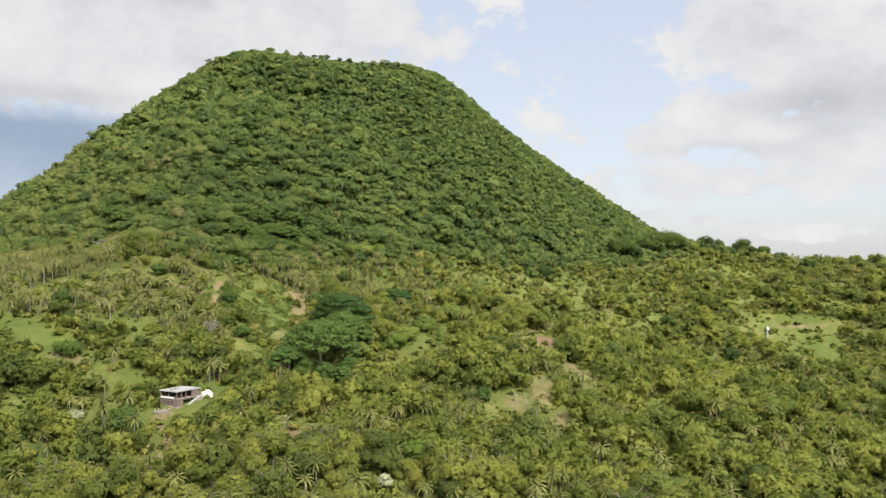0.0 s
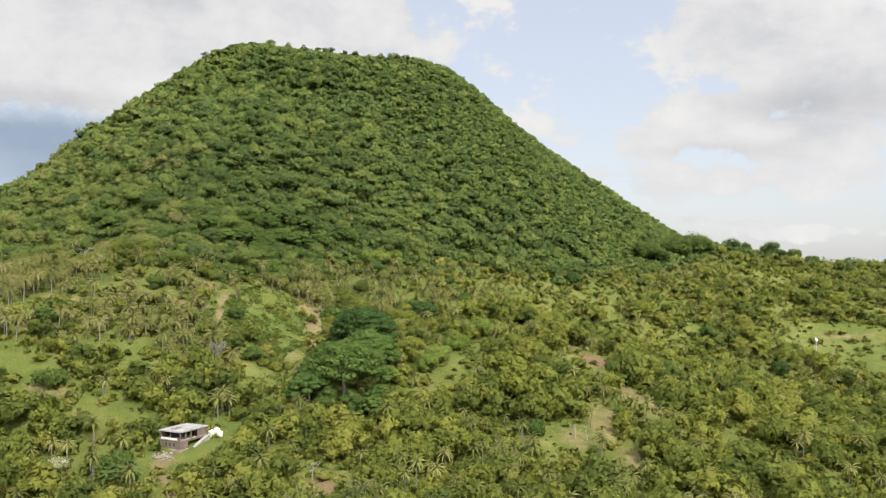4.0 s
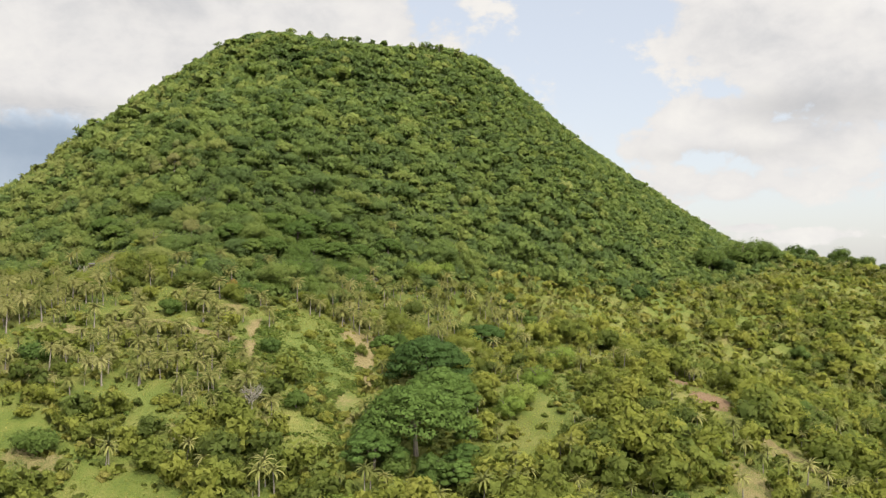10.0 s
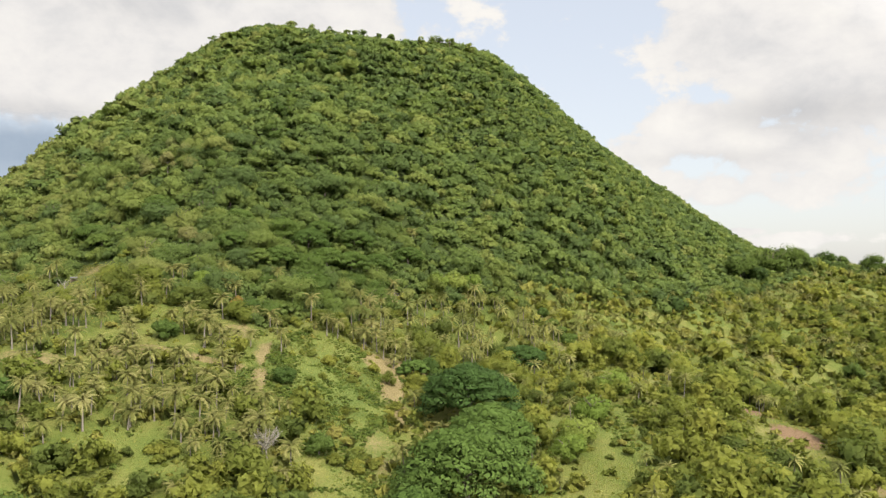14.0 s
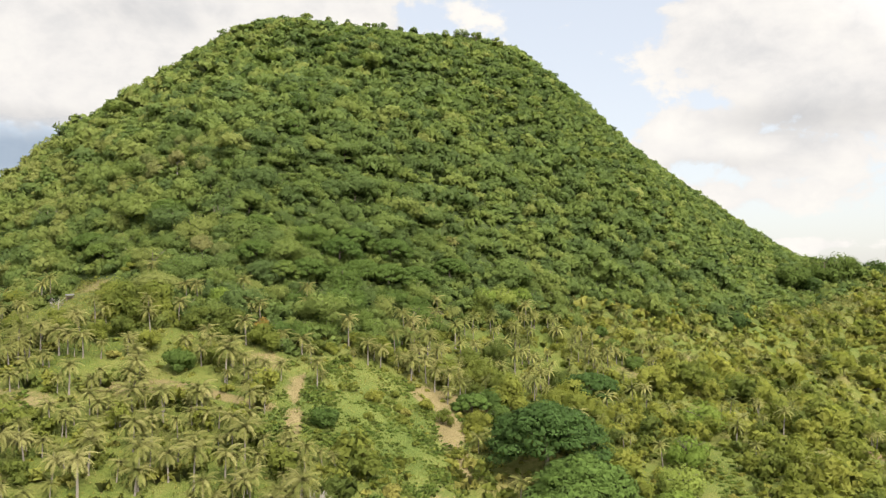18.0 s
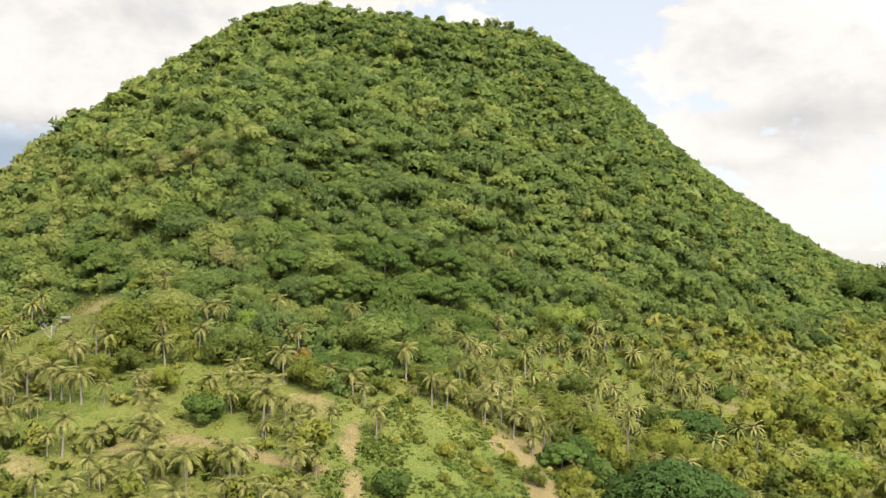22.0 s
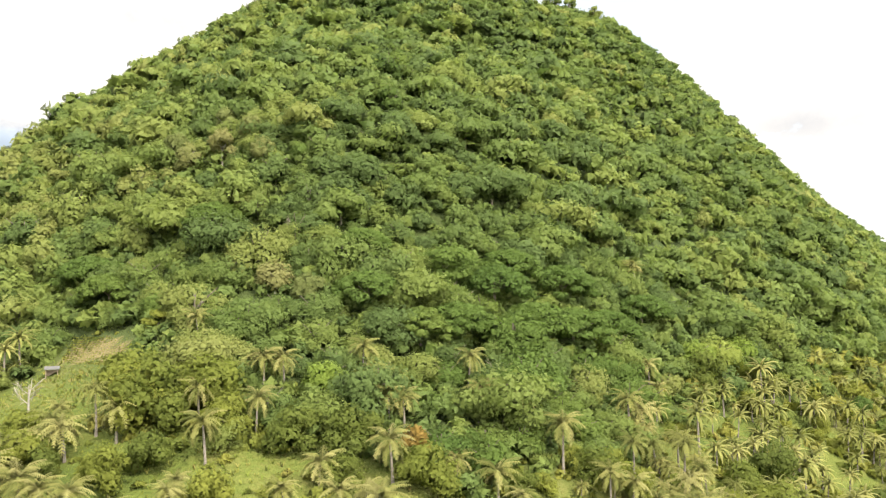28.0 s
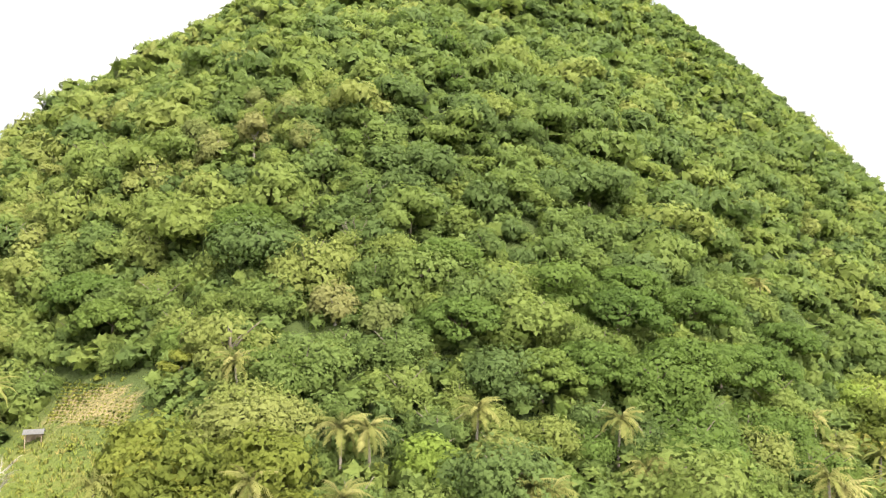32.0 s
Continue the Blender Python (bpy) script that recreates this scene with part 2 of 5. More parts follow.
def ground_material():
    m, t = material("ground_cover")
    place = wire(t, "ShaderNodeNewGeometry").outputs["Position"]
    wide, mid, small = noise_of(t, place, 0.022, 4.0, 0.6), noise_of(t, place, 0.16, 5.0, 0.65), noise_of(t, place, 1.7, 4.0, 0.65)
    v = calc(t, "ADD", calc(t, "MULTIPLY", wide, 0.45), calc(t, "ADD", calc(t, "MULTIPLY", mid, 0.35), calc(t, "MULTIPLY", small, 0.25)))
    v = wire(t, "ShaderNodeMapRange", v, 0.40, 0.68, 0.0, 1.0).outputs[0]
    grass = ramp(t, v, [(0.0, (0.046, 0.068, 0.016)), (0.3, (0.076, 0.096, 0.020)), (0.6, (0.104, 0.112, 0.029)), (0.85, (0.140, 0.134, 0.042)), (1.0, (0.180, 0.156, 0.065))])
    earth = ramp(t, calc(t, "ADD", calc(t, "MULTIPLY", mid, 0.6), calc(t, "MULTIPLY", small, 0.4)), [(0.3, (0.100, 0.082, 0.038)), (0.5, (0.145, 0.116, 0.054)), (0.7, (0.195, 0.160, 0.080))])
    ploughed = wire(t, "ShaderNodeAttribute", attribute_name="ploughed").outputs["Fac"]
    earth = blend(t, ploughed, earth, ramp(t, small, [(0.3, (0.100, 0.064, 0.036)), (0.7, (0.185, 0.124, 0.074))]))
    bare = wire(t, "ShaderNodeAttribute", attribute_name="bare").outputs["Fac"]
    frayed = calc(t, "ADD", bare, calc(t, "MULTIPLY", calc(t, "SUBTRACT", calc(t, "ADD", calc(t, "MULTIPLY", mid, 0.5), calc(t, "MULTIPLY", small, 0.5)), 0.5), 1.3))
    bare = wire(t, "ShaderNodeMapRange", frayed, 0.35, 0.75, 0.0, 1.0, interpolation_type="SMOOTHSTEP").outputs[0]
    lush = wire(t, "ShaderNodeAttribute", attribute_name="lush").outputs["Fac"]
    grass = blend(t, lush, grass, ramp(t, v, [(0.0, (0.050, 0.072, 0.016)), (0.45, (0.086, 0.106, 0.025)), (1.0, (0.150, 0.146, 0.044))]))
    # forest floor: dark undergrowth colour, deepened further to stand for canopy shade
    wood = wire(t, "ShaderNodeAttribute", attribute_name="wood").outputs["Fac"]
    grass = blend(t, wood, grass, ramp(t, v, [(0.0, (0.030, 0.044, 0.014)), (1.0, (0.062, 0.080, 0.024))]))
    colour = blend(t, bare, grass, earth)
    finish(t, surface(t, colour, 0.95, 0.0, bumped(t, small, 0.9, 0.6), 0.1))
    return m


GROUND = ground_material()


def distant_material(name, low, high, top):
    """Far land as glowing colour: air haze painted in, summit faded out for cloud."""
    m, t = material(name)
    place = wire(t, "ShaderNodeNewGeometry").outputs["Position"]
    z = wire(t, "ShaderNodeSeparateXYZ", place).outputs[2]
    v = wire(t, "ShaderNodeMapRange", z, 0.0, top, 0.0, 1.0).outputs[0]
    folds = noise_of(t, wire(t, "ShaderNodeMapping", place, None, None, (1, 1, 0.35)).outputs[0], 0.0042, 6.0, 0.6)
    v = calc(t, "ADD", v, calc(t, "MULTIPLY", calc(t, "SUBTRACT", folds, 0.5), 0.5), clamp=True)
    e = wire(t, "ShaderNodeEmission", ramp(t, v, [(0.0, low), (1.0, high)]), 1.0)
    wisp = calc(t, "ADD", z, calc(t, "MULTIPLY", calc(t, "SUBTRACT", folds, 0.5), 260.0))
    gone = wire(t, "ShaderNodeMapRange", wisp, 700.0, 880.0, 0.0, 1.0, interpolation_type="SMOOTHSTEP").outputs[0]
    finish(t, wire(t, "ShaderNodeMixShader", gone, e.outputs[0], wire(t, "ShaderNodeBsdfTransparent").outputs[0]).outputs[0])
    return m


# blue air haze sits in this glowing colour, palest at the foot
DISTANCE = distant_material("distant_haze_glow", (0.50, 0.56, 0.63), (0.24, 0.30, 0.385), 620.0)

# ---- ground form: a cone with a flat top on a sloping valley, and soft swells ----
HILL_CX = -88.7421
HILL_CY = 807.3890
HILL_H = 303.0720
HILL_TILT = -0.1045
HILL_R0 = 103.2414
HILL_S0 = 0.8315
HILL_A1 = -0.1331
HILL_B1 = -0.2044
HILL_A2 = 0.0484
HILL_B2 = -0.2640
HILL_BASE = 66.7572
HILL_BX = -0.0711
HILL_BY = 0.1867
HILL_R1 = -0.0514
HILL_R2 = -0.1316
HILL_R3 = -0.1048
HILL_R4 = 0.1949
SWELL_X, SWELL_Y = (-240, -140, -40, 60, 160, 260, 360), (200, 300, 400, 500, 600, 700, 800)
SWELL = [[-0.6, 10.3, 8.3, -11.6, -5.2, -1.0, -0.0], [-10.9, -0.4, 19.4, 17.2, 1.1, -0.0, -0.0], [16.8, -1.4, -3.6, -1.8, 4.1, -0.0, -0.0], [2.9, -3.5, 14.2, -9.9, 6.8, -0.7, -1.6], [-0.9, -3.1, -11.3, -16.2, -4.8, 0.7, 10.6], [-0.0, -0.8, -6.5, -18.7, -14.4, -4.6, 10.7], [-0.0, -0.1, -0.7, -3.4, -2.3, 1.7, -5.0]]
SPUR_X, SPUR_Y = (-260, -190, -120, -50, 20, 90), (500, 570, 640, 710, 780)
SPUR = [[-2.2, -3.2, 4.0, 4.3, 2.1], [17.5, 5.1, -9.3, -1.4, 5.7], [23.3, 5.1, -13.6, -4.8, 1.1], [-2.8, -2.4, -7.8, -10.0, 9.2], [11.2, -0.0, 6.1, 6.9, 7.3], [-13.4, -0.4, -3.7, 1.9, -0.6]]


def height(x, y):
    """The ground's height, for numbers or arrays."""
    x, y = np.asarray(x, float), np.asarray(y, float)
    dx, dy = x - HILL_CX, y - HILL_CY
    r = np.hypot(dx, dy) + 1e-6
    c, s = dx / r, dy / r
    c2, s2 = c * c - s * s, 2 * c * s
    slope = HILL_S0 * (1 + HILL_A1 * c + HILL_B1 * s + HILL_A2 * c2 + HILL_B2 * s2)
    flat = HILL_R0 * (1 + HILL_R1 * c + HILL_R2 * s + HILL_R3 * c2 + HILL_R4 * s2)
    cone = HILL_H + HILL_TILT * dx * np.exp(-((r / 200) ** 2)) - slope * 10 * np.logaddexp(0, (r - flat) / 10)
    low = HILL_BASE + HILL_BX * np.clip(x, -330, 330) + HILL_BY * (np.clip(y, 40, 760) - 350)
    for row, px in zip(SWELL, SWELL_X):
        for a, py in zip(row, SWELL_Y):
            low = low + a * np.exp(-((x - px) ** 2 + (y - py) ** 2) / 85.0**2)
    z = 9 * np.logaddexp(cone / 9, low / 9)
    for row, px in zip(SPUR, SPUR_X):
        for a, py in zip(row, SPUR_Y):
            z = z + a * np.exp(-((x - px) ** 2 + (y - py) ** 2) / 60.0**2)
    far = np.clip((np.hypot(x, y - 450) - 620) / 900, 0, 1)
    far = far * far * (3 - 2 * far)
    return z * (1 - far) + 15 * far

# ---- mesh helpers ----
def corners_of(q):
    """Rows of four: a quad; of five: a quad and the way it faces; of six: a triangle, the way it faces and two spare rows."""
    return 3 if q.shape[1] == 6 else 4


def quad_mesh(name, quads, mat, tint=None):
    """A mesh of loose faces, from an array of corners."""
    n, k = len(quads), corners_of(quads)
    puff = quads[:, k] if quads.shape[1] > k else None
    quads = quads[:, :k]
    me = bpy.data.meshes.new(name)
    me.vertices.add(n * k)
    me.vertices.foreach_set("co", np.ascontiguousarray(quads, dtype=np.float32).ravel())
    me.loops.add(n * k)
    me.loops.foreach_set("vertex_index", np.arange(n * k, dtype=np.int32))
    me.polygons.add(n)
    me.polygons.foreach_set("loop_start", np.arange(0, n * k, k, dtype=np.int32))
    me.update(calc_edges=True)
    me.materials.append(mat)
    if tint is not None:
        me.attributes.new("tint", "FLOAT", "POINT").data.foreach_set("value", np.repeat(np.asarray(tint, np.float32), k))
    if puff is not None:
        me.attributes.new("puff", "FLOAT_VECTOR", "POINT").data.foreach_set("vector", np.repeat(puff.astype(np.float32), k, axis=0).ravel())
    return me


def tube(path, radii, sides=6):
    """Quads of a bent, tapered pole."""
    path = np.asarray(path, float)
    rings = []
    for i, (p, r) in enumerate(zip(path, radii)):
        d = path[min(i + 1, len(path) - 1)] - path[max(i - 1, 0)]
        d = d / (np.linalg.norm(d) + 1e-9)
        u = np.cross(d, (0.31, 0.95, 0.05))
        u /= np.linalg.norm(u)
        v = np.cross(d, u)
        a = np.linspace(0, 2 * np.pi, sides, endpoint=False)
        rings.append(p + r * (np.cos(a)[:, None] * u + np.sin(a)[:, None] * v))
    rings = np.array(rings)
    nxt = np.roll(rings, -1, axis=1)
    return np.stack([rings[:-1], nxt[:-1], nxt[1:], rings[1:]], 2).reshape(-1, 4, 3)


def part(name, bm, mat, parent, label=""):
    """A mesh, or a bmesh, as one object under a thing."""
    if isinstance(bm, bmesh.types.BMesh):
        me = bpy.data.meshes.new(name)
        bm.to_mesh(me)
        bm.free()
        me.materials.append(mat)
    else:
        me = bm
    ob = new(name, me)
    ob.parent = parent
    return tagged(ob, label) if label else ob


def box(bm, size, at, turn=0.0, bevel=0.0):
    made = bmesh.ops.create_cube(bm, size=1.0)["verts"]
    bmesh.ops.transform(bm, verts=made, matrix=pose(*at, 0, 0, turn) @ Matrix.Diagonal((*size, 1)))
    if bevel:
        edges = list({e for v in made for e in v.link_edges})
        bmesh.ops.bevel(bm, geom=edges, offset=bevel, segments=2, affect="EDGES", profile=0.6)


def boxes(*rows, bevel=0.0):
    bm = bmesh.new()
    for size, at in rows:
        box(bm, size, at, bevel=bevel)
    return bm


def thing(name, at, label, category, turn=0.0, scale=1.0, group=""):
    ob = new(name)
    ob.empty_display_size = 0.5
    ob.matrix_basis = pose(*at, 0, 0, turn) @ Matrix.Diagonal((scale, scale, scale, 1))
    return tagged(ob, label, category, group)


# ---- plants: templates about their own foot ----
CUBE = np.array([[[-1, -1, -1], [-1, 1, -1], [1, 1, -1], [1, -1, -1]], [[-1, -1, 1], [1, -1, 1], [1, 1, 1], [-1, 1, 1]],
                 [[-1, -1, -1], [1, -1, -1], [1, -1, 1], [-1, -1, 1]], [[1, -1, -1], [1, 1, -1], [1, 1, 1], [1, -1, 1]],
                 [[1, 1, -1], [-1, 1, -1], [-1, 1, 1], [1, 1, 1]], [[-1, 1, -1], [-1, -1, -1], [-1, -1, 1], [-1, 1, 1]]], float) / math.sqrt(3)


def sprays(rng, mid, radii, count, size, droop=0.0):
    """Leaf sprays over one lobe of a crown: small pointed faces."""
    d = rng.normal(size=(count, 3))
    d[:, 2] = d[:, 2] * 0.85 + 0.35
    d /= np.linalg.norm(d, axis=1)[:, None]
    deep = rng.random((count, 1)) < 0.40
    p = mid + d * radii * np.where(deep, 0.60 + 0.24 * rng.random((count, 1)), 0.88 + 0.20 * rng.random((count, 1)))
    n = d / radii
    n = n / np.linalg.norm(n, axis=1)[:, None] + rng.normal(size=(count, 3)) * 0.38 + (0, 0, 0.08)
    n /= np.linalg.norm(n, axis=1)[:, None]
    u = np.cross(n, rng.normal(size=(count, 3)))
    u /= np.linalg.norm(u, axis=1)[:, None]
    v = np.cross(n, u)
    s = size * (0.55 + 0.9 * rng.random((count, 1))) * np.where(deep, 1.75, 1.0)
    corners = []
    for cu, cv in ((-1, -0.5), (0.85, -0.55), (0.1, 1.0)):
        k = 0.75 + 0.5 * rng.random((count, 2))
        corners.append(p + u * s * cu * k[:, :1] + v * s * cv * k[:, 1:] - n * s * (0.35 * abs(cu) + droop))
    facing = d * 0.85 + (0, 0, 0.28)
    return np.stack(corners + [facing, d * 0, d * 0], 1)


def crown(rng, radius, tall, lobes, count, leaf, flat=0.75, lift=0.42):
    """A crown of lobes, each a cloud of leaf sprays."""
    out = []
    for i in range(lobes):
        if i == 0:
            mid, r = np.array([0, 0, tall * (lift + 0.16)]), radius * 0.60
        else:
            a = i * 2.4 + rng.random() * 0.9
            far = radius * (0.36 + 0.30 * rng.random())
            mid = np.array([math.cos(a) * far, math.sin(a) * far, tall * (lift - 0.26 + 0.42 * rng.random())])
            r = radius * (0.34 + 0.22 * rng.random())
        radii = np.array([r, r * (0.85 + 0.3 * rng.random()), r * flat])
        out.append(sprays(rng, mid, radii, count, leaf))
    return np.concatenate(out)


def branches(rng, tall, radius, girth, limbs=5, fork=0.35, sides=5):
    lean = rng.normal(size=2) * 0.04 * tall
    q = [tube([(0, 0, -0.6), (lean[0] * 0.3, lean[1] * 0.3, tall * fork), (lean[0], lean[1], tall * 0.72)], (girth * 1.25, girth * 0.85, girth * 0.35), sides + 1)]
    for i in range(limbs):
        a = i * 2.4 + rng.random()
        far = radius * (0.45 + 0.3 * rng.random())
        top = np.array([math.cos(a) * far, math.sin(a) * far, tall * (0.62 + 0.2 * rng.random())])
        foot = np.array([lean[0] * 0.3, lean[1] * 0.3, tall * (fork + 0.12 * rng.random())])
        q.append(tube([foot, foot * 0.45 + top * 0.55 + (0, 0, tall * 0.03), top], (girth * 0.55, girth * 0.36, girth * 0.12), sides))
    return np.concatenate(q)


def frond(rng, long, pairs, wide, up, fall, stalk=True):
    """One palm leaf along +x: a rib that rises, arches over and hangs, with hanging leaflets in pairs."""
    s = np.linspace(0, 1, pairs + 1)
    pitch = up - fall * s**0.8
    step = long / pairs
    x = np.concatenate([[0], np.cumsum(np.cos(pitch[:-1]) * step)])
    z = np.concatenate([[0], np.cumsum(np.sin(pitch[:-1]) * step)])
    rib = np.stack([x, 0 * s, z], 1)
    q = []
    w = wide * np.sin(np.pi * np.clip(s * 0.80 + 0.16, 0, 1)) ** 0.6
    for i in range(pairs):
        a, b = rib[i], rib[i + 1]
        for side in (-1, 1):
            out = np.array([0.35 * step, side * w[i + 1], -0.75 * w[i + 1] * (0.6 + 0.7 * rng.random())])
            out = out * (0.8 + 0.4 * rng.random())
            q.append([a, a + (b - a) * 0.66, a + (b - a) * 0.52 + out, a + (b - a) * 0.26 + out * 0.97])
    q = np.array(q)
    q = np.concatenate([q, np.broadcast_to(np.array([0.55, 0.0, 0.83]), (len(q), 1, 3))], 1)
    if not stalk:
        return q
    stem = tube(np.array([rib[0], rib[pairs // 2], rib[-1]]) + (0, 0, 0.03), (0.07, 0.05, 0.01), 3)
    stem = np.concatenate([stem, np.broadcast_to(np.array([0.0, 0.0, 1.0]), (len(stem), 1, 3))], 1)
    return np.concatenate([q, stem])


def blade(rng, long, steps, wide, up, fall):
    """A palm leaf seen from afar: a folded ribbon that narrows to its tip."""
    s = np.linspace(0, 1, steps + 1)
    pitch = up - fall * s**0.8
    x = np.concatenate([[0], np.cumsum(np.cos(pitch[:-1]) * long / steps)])
    z = np.concatenate([[0], np.cumsum(np.sin(pitch[:-1]) * long / steps)])
    rib = np.stack([x, 0 * s, z], 1)
    w = wide * np.sin(np.pi * np.clip(s * 0.78 + 0.18, 0, 1)) * (0.8 + 0.4 * rng.random())
    q = []
    for side in (-1, 1):
        out = rib + np.stack([0 * s, side * w, -0.7 * w], 1)
        q.append(np.stack([rib[:-1], rib[1:], out[1:], out[:-1]], 1))
    q = np.concatenate(q)
    return np.concatenate([q, np.broadcast_to(np.array([0.55, 0.0, 0.83]), (len(q), 1, 3))], 1)


def turned(q, yaw, scale=1.0, at=(0, 0, 0), tilt=0.0):
    c, s = math.cos(yaw), math.sin(yaw)
    if tilt:
        ct, st = math.cos(tilt), math.sin(tilt)
        q = q @ np.array([[ct, 0, -st], [0, 1, 0], [st, 0, ct]])
    q = q @ np.array([[c, s, 0], [-s, c, 0], [0, 0, 1]])
    k = corners_of(q)
    q[:, :k] = q[:, :k] * scale + np.asarray(at)
    return q


def palm_head(rng, count, pairs, long, top, stalk=True):
    out = []
    for i in range(count):
        age = i / count
        up, fall, size = 1.25 - 1.55 * age, 1.5 + 0.5 * age, long * (0.85 + 0.3 * rng.random())
        q = frond(rng, size, pairs, long * 0.115, up, fall) if stalk else blade(rng, size, pairs, long * 0.066, up, fall)
        out.append(turned(q, i * 2.4 + rng.random() * 0.5, 1.0, top))
    return np.concatenate(out)


def palm_trunk(rng, tall, sides=6):
    a, lean = rng.random() * 6.28, tall * (0.03 + 0.10 * rng.random())
    s = np.linspace(0, 1, 6)
    path = np.stack([math.cos(a) * lean * s**1.7, math.sin(a) * lean * s**1.7, -0.6 + (tall + 0.6) * s], 1)
    return tube(path, 0.20 - 0.08 * s + 0.10 * np.exp(-s * 14), sides), path[-1]


def dome(rng, radius, tall, lobes, count, leaf, skirt=0.86, flat=0.40):
    """A wide crown in layers: flat lobes over a dome, with gaps between."""
    out = []
    for i in range(lobes):
        rho = skirt * math.sqrt((i + 0.3 * rng.random()) / lobes)
        a = i * 2.4 + rng.random() * 0.4
        z = tall * (0.14 + 0.78 * math.sqrt(1 - rho * rho) + 0.10 * (rng.random() - 0.5))
        r = radius * (0.23 + 0.10 * rng.random())
        mid = np.array([math.cos(a) * rho * radius, math.sin(a) * rho * radius, z])
        out.append(sprays(rng, mid, np.array([r, r * (0.8 + 0.4 * rng.random()), r * flat]), count, leaf))
    return np.concatenate(out)


def scattered(quads_list, places, mat, name, tints):
    """Many plants as one mesh: (template, x, y, z, yaw, scale) rows."""
    out, tn = [], []
    for (k, x, y, z, yaw, sc), tv in zip(places, tints):
        q = quads_list[k]
        c, s = math.cos(yaw) * sc, math.sin(yaw) * sc
        m = np.array([[c, s, 0], [-s, c, 0], [0, 0, sc]], np.float32)
        w = (q @ m).astype(np.float32)
        w[:, : corners_of(q)] += np.array([x, y, z], np.float32)
        out.append(w)
        tn.append(np.full(len(q), tv, np.float32))
    return quad_mesh(name, np.concatenate(out), mat, np.concatenate(tn))


# ---- the plan: clearings, bare earth, wood edge ----
# middle x, y, half widths, turn in degrees
CLEAR_HOUSE = [(-92, 286, 8, 10, 0), (-93, 262, 7, 12, 20), (-50, 252, 9, 17, 0), (-84, 291, 8, 9, 0), (-82, 282, 7, 6, 0), (-90, 258, 4.5, 14, 20),
               (-86, 240, 4.5, 9, 0), (-90, 226, 4.5, 9, -12), (-94, 270, 6, 9, 20), (-146, 269, 9, 7, 0), (-108, 297, 9, 6, 0), (-28, 283, 6, 4, 0),
               (-96, 277, 9, 8, 0)]
CLEAR_MIDDLE = [(-91, 390, 21, 20, 0), (-80, 358, 13, 22, 0), (-79, 334, 9, 12, 0), (-6, 385, 8, 16, 0), (1, 481, 15, 9, 0), (-77, 470, 4, 5, 0), (-30, 470, 10, 5, 0),
                (-30, 300, 7, 5, 0), (-6, 400, 7, 8, 0), (-13, 368, 7, 8, 0), (-88, 410, 22, 9, 0)]
CLEAR_WEST = [(-111, 386, 5, 17, 0), (-133, 383, 13, 6, 0), (-171, 367, 13, 8, 0), (-131, 339, 12, 8, 0), (-187.5, 450.5, 10, 8, 0), (-186, 438, 12, 9, 0),
              (-120, 300, 12, 9, 0), (-150, 305, 10, 7, 0), (-175, 325, 12, 8, 0), (-160, 388, 9, 5, 0), (-145, 308, 9, 6, 0), (-125, 301, 10, 6, 0),
              (-184, 357, 9, 6, 0), (-158, 318, 8, 5, 0), (-121, 405, 6, 5, 0), (-186, 440, 12, 9, 0), (-180, 428, 11, 9, 0), (-191, 425, 10, 9, 0)]
CLEAR_EAST = [(52, 425, 6, 9, 0), (52, 395, 6, 9, 0), (51, 411, 6, 6, 0), (52, 380, 6, 10, 0), (50, 364, 6, 9, 0), (38, 520, 12, 9, 0), (248, 546, 30, 14, 0),
              (272, 600, 36, 20, 0), (255, 574, 36, 22, 0), (30, 317, 9, 11, 0), (50, 410, 9, 14, 0), (210, 480, 16, 9, 30), (130, 520, 12, 7, 20),
              (100, 440, 9, 6, 0), (225, 578, 22, 10, 10), (195, 600, 12, 7, 0), (70, 470, 9, 6, 0), (90, 330, 7, 9, 0), (43, 333, 6, 14, 0)]
CLEAR_EAST_MORE = [(64, 354, 3, 15, 27), (-15, 359, 7, 11, 0), (-20, 346, 7, 9, 0), (2, 408, 8, 9, 0), (48, 304, 6, 12, 0), (237, 618, 18, 9, 0), (58, 357, 5, 8, 0)]
CLEAR = CLEAR_HOUSE + CLEAR_MIDDLE + CLEAR_WEST + CLEAR_EAST + CLEAR_EAST_MORE
BARE_MIDDLE = [(-77, 416, 4.8, 5, 0, 0.8), (-72.5, 402, 3.0, 9, 0, 0.85), (-69, 384, 2.8, 6, 0, 0.75), (-74, 360, 4, 12, 0, 0.5), (1, 482, 9, 5, 0, 0.6),
               (-77, 471, 3, 4, 0, 0.9), (-68, 420, 9, 4, 0, 0.7)]
BARE_WEST = [(-112, 396, 1.6, 7, 0, 0.85), (-110, 379, 1.7, 7, 0, 0.8), (-138, 383, 8, 2.2, 0, 0.8), (-124, 384, 8, 2.0, 0, 0.75), (-171, 372, 8, 4, 0, 0.6),
             (-166, 345, 8, 4, 0, 0.6), (-146, 309, 7, 4, 0, 0.6), (-121, 405, 5, 4, 0, 0.6), (-150, 380, 6, 3, 0, 0.6)]
BARE_EAST = [(52, 425, 5, 8, 0, 1.1), (52, 395, 5, 8, 0, 1.1), (33, 353, 3.5, 5, 0, 0.9), (64, 354, 1.5, 15, 27, 0.9), (38, 520, 9, 5, 0, 0.7),
             (30, 318, 5, 8, 0, 0.6), (272, 600, 18, 6, 0, 0.6), (226, 560, 12, 6, 0, 0.5), (43, 333, 5, 12, 0, 0.62), (48, 304, 5, 10, 0, 0.6),
             (58, 357, 4, 6, 0, 0.6)]
